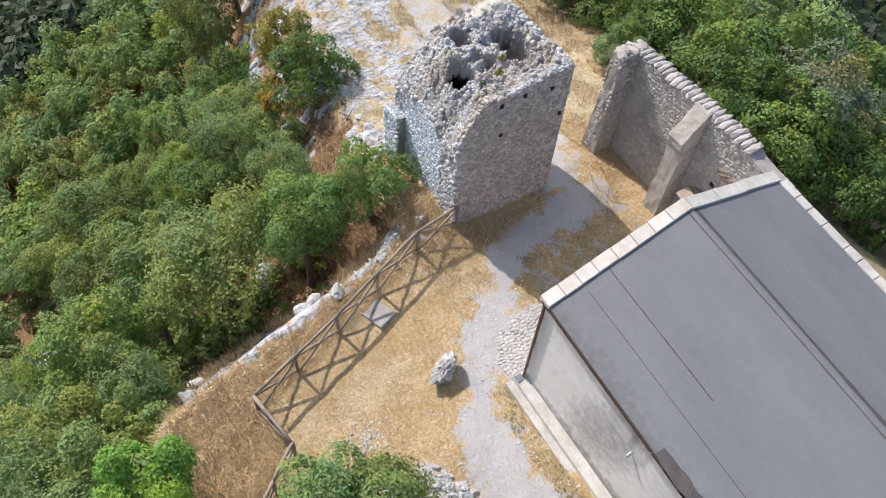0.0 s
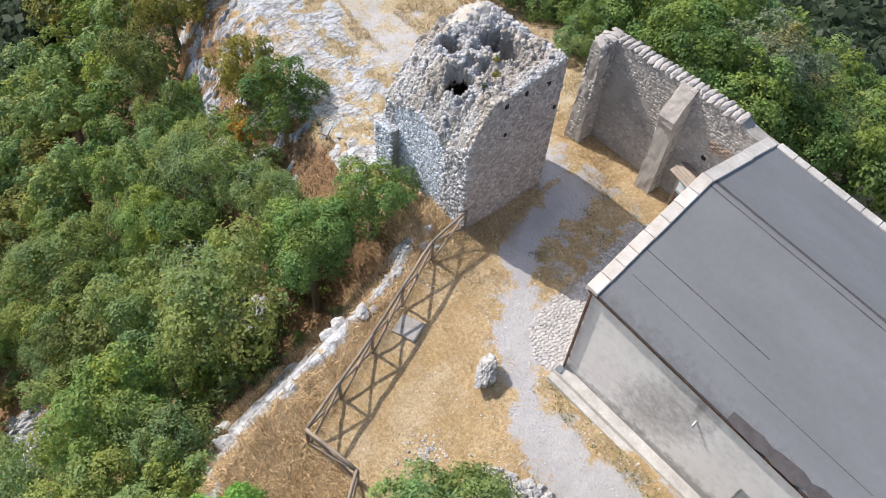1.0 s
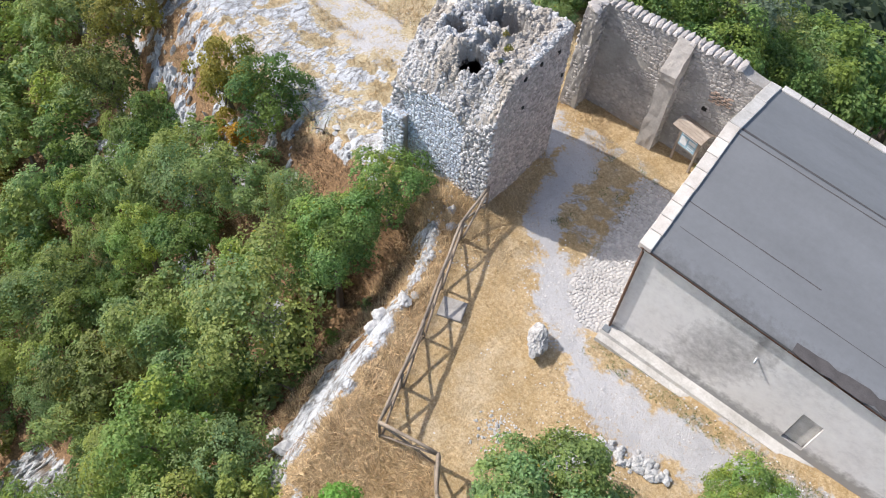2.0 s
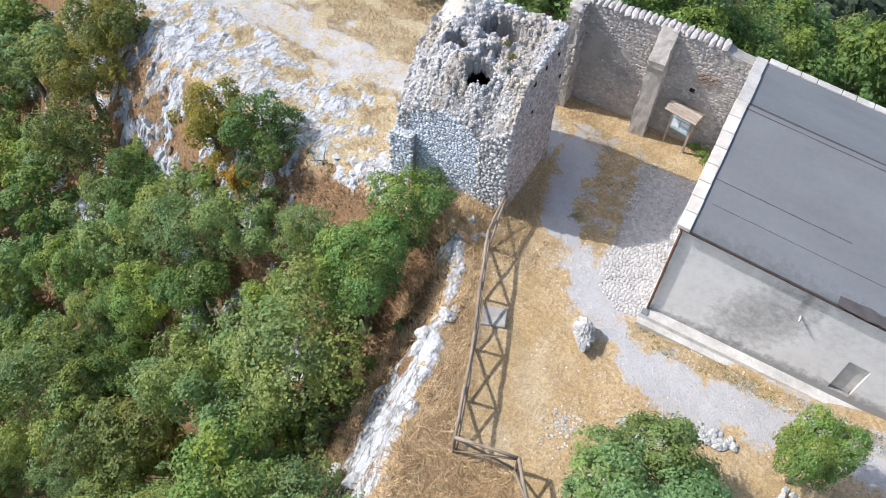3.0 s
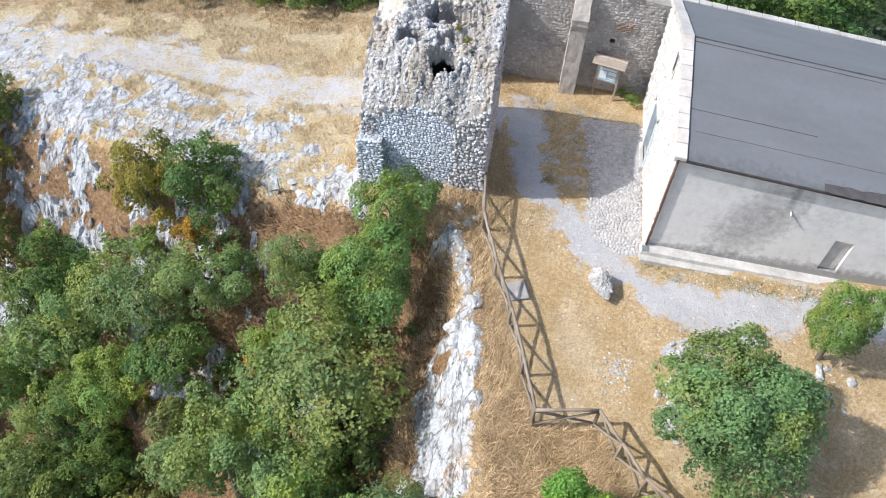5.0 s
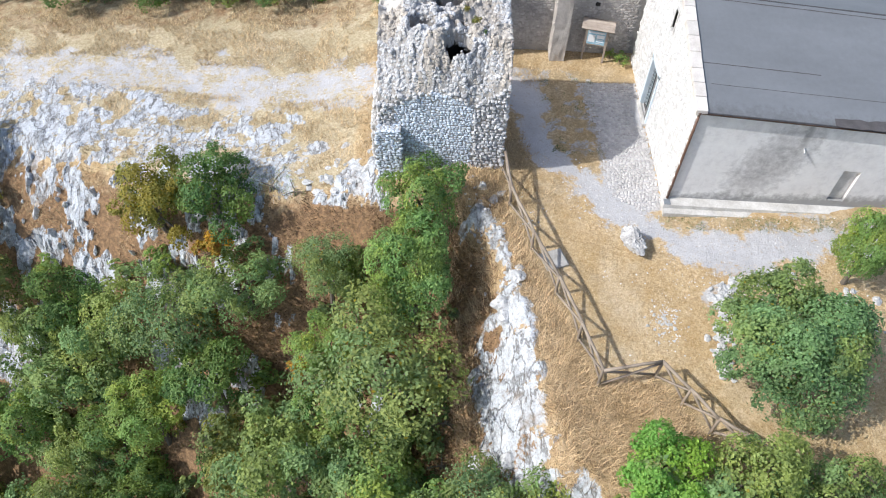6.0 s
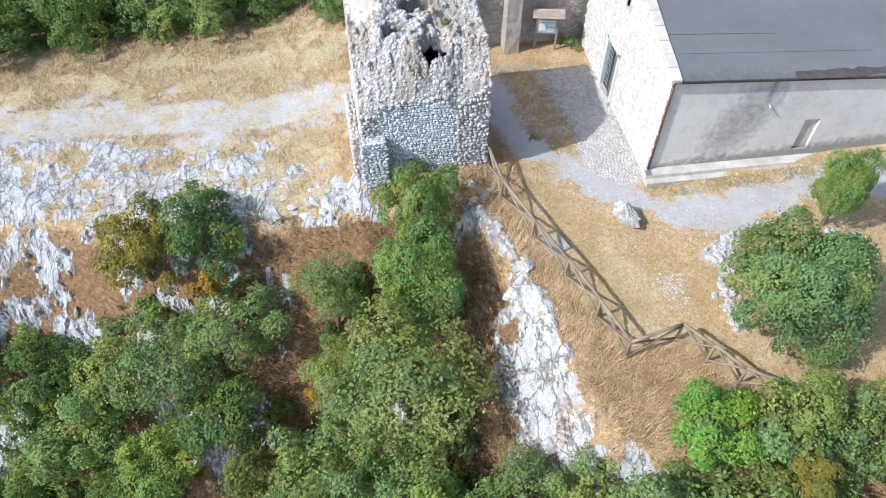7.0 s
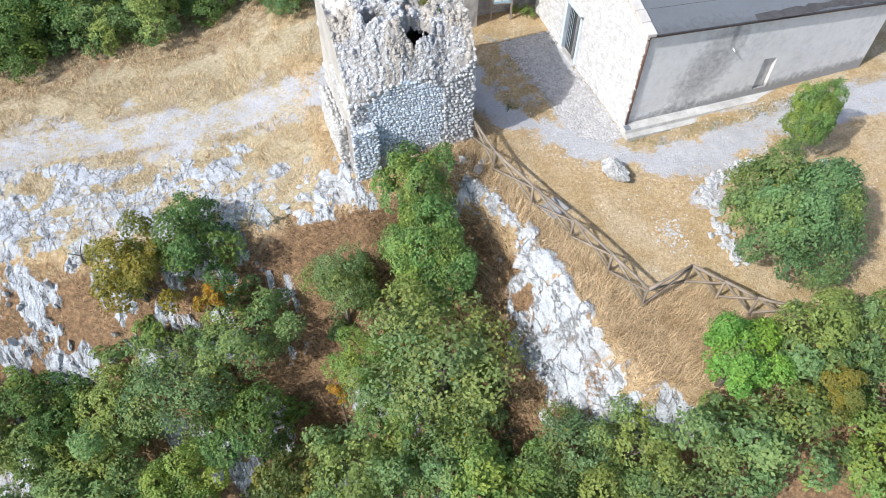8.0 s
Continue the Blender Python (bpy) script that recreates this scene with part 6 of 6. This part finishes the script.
# ---- grass ----
def blades(name, x, y, length, width, lean, material, label, seed, swirl=0.0):
    r = np.random.RandomState(seed)
    n = len(x)
    z = ground_z(x, y)
    a = r.uniform(0, 2 * np.pi, n)
    if swirl:
        a = 12 * fbm(x * 0.9, y * 0.9, 140) + r.normal(0, swirl, n)
    L = length * r.uniform(0.5, 1.4, n)
    w = width * r.uniform(0.7, 1.4, n)
    tilt = np.clip(r.normal(lean, 0.3, n), 0, 1.35)
    side = np.stack([-np.sin(a), np.cos(a), np.zeros(n)], 1) * w[:, None]
    tip = np.stack([np.cos(a) * np.sin(tilt), np.sin(a) * np.sin(tilt), np.cos(tilt)], 1) * L[:, None]
    p = np.stack([x, y, z - 0.02], 1)
    tri = np.stack([p - side, p + side, p + tip], 1)
    me = mesh_np(name, tri.reshape(-1, 3), np.arange(n * 3).reshape(-1, 3), material, False)
    return tagged(new(name, me), label, "grass", kind="stuff")


def grow_grass():
    r = np.random.RandomState(97)
    def inside_house(x, y):
        return (x > -0.6) & (x < HX) & (y > -0.55) & (y < HY + 0.2) | (x > TX0 - 0.2) & (x < TX1 + 0.05) & (y > 1.1) & (y < TY1)
    # tall straw outside the fence
    x, y = r.uniform(-8.2, 5, 120000), r.uniform(-12, 1.6, 120000)
    fd, side = line_distance(x, y, FENCE)
    d = rim_distance(x, y)
    ok = (fd * -side > 0.05) & (d < np.where(fbm(x * 1.5, y * 1.5, 142) > 0.5, 2.6, 0.8)) & (rock_zone(x, y) < 0.35) & ~inside_house(x, y)
    blades("tall_dry_grass", x[ok], y[ok], 0.42, 0.009, 0.85, M_STRAW, "tall bleached straw grass leaning over", 1, 1.5)
    # short straw inside the fence and along the meadow
    x, y = r.uniform(-7, 9, 150000), r.uniform(-11, 9.0, 150000)
    fd, side = line_distance(x, y, FENCE)
    td, _ = line_distance(x, y, TRACK)
    n = fbm(x * 1.3, y * 1.3, 98)
    cob = (x > -2.3) & (y > -0.4) & (y < 6.7)
    ok = ((fd * side > 0.0) | (y > 1.3)) & (td > 0.75 + 0.7 * (n - 0.5)) & (n > 0.34) & ~inside_house(x, y) & ~cob & (rim_distance(x, y) < -0.3)
    blades("short_dry_grass", x[ok], y[ok], 0.085, 0.007, 0.7, M_STRAW_SHORT, "short trodden dry grass", 2)
    x, y = r.uniform(-30, -4, 130000), r.uniform(-1, 14, 130000)
    td, _ = line_distance(x, y, TRACK)
    n = fbm(x * 1.1, y * 1.1, 99)
    ok = (td > 0.9 + 0.8 * (n - 0.5)) & (rock_zone(x, y) < 0.3) & (n > 0.43) & ~inside_house(x, y) & (rim_distance(x, y) < np.where(x > -16, 0.3, 3.0))
    blades("meadow_grass", x[ok], y[ok], 0.22, 0.012, 0.8, M_STRAW_SHORT, "pale dry meadow grass", 3, 1.4)
    # dead leaves and brush on the steep bank under the trees
    x, y = r.uniform(-18, -6.2, 60000), r.uniform(-11, 1.5, 60000)
    d = rim_distance(x, y)
    ok = (d > 0.3) & (d < 6) & (rock_zone(x, y) < 0.35) & (fbm(x * 1.6, y * 1.6, 143) > 0.36) & ~inside_house(x, y)
    blades("dead_brush", x[ok], y[ok], 0.20, 0.016, 1.0, M_BRUSH, "brown dead leaves and brush on the bank", 5, 2.0)
    # green herbs along the plinth, in the yard and on the rocks
    x, y = r.uniform(-6, 9, 60000), r.uniform(-4, 9, 60000)
    n = fbm(x * 2.0, y * 2.0, 96)
    strip = (x > -0.3) & (y < -0.58) & (y > -1.25) & (n > 0.42)
    yard = (x < -1.9) & (x > -4.2) & (y > 2.4) & (y < 7) & (n > 0.57)
    ok = (strip | yard)
    blades("green_weeds", x[ok], y[ok], 0.10, 0.014, 0.8, M_HERB, "low green weeds in the trodden ground", 4)


grow_grass()


# ---- cobbled apron before the gable ----
def build_cobbles():
    r = random.Random(95)
    apron = empty("cobbled_apron", (-1.1, 3, -0.45), "apron of pale rounded cobbles before the gable", "paving")
    apron["kind"] = "structure"
    mats = []
    y = -0.35
    while y < 6.7:
        c = r.uniform(0.105, 0.14)
        west = float(np.interp(y, [-0.4, 0.3, 1.2, 2.6, 6.6], [-1.0, -1.7, -1.95, -1.85, -2.5])) + r.uniform(-0.12, 0.12)
        x = west
        while x < -0.08:
            w = r.uniform(0.10, 0.17)
            px, py = x + w / 2, y + c / 2 + r.uniform(-0.03, 0.03)
            if not (px > -0.42 and 4.1 < py < 5.7):
                z = float(ground_z(px, py))
                mats.append(Matrix.Translation(Vector((px, py, z + 0.006)) - apron.location) @ Euler((r.uniform(-0.1, 0.1), r.uniform(-0.1, 0.1), r.uniform(-0.3, 0.3))).to_matrix().to_4x4() @ Matrix.Diagonal((w * 1.0, c * 1.0, 0.07, 1)))
            x += w
        y += c
    near = [m for m in mats if m.translation.y < -0.2]
    rest = [m for m in mats if m.translation.y >= -0.2]
    kinds = stone_meshes("cobble", M_COBBLE)
    for i, m in enumerate(near[:300]):
        child("cobble", kinds[i % 8], apron, m)
    joined_stones("cobble_field", near[300:] + rest, M_COBBLE_J, apron)


build_cobbles()
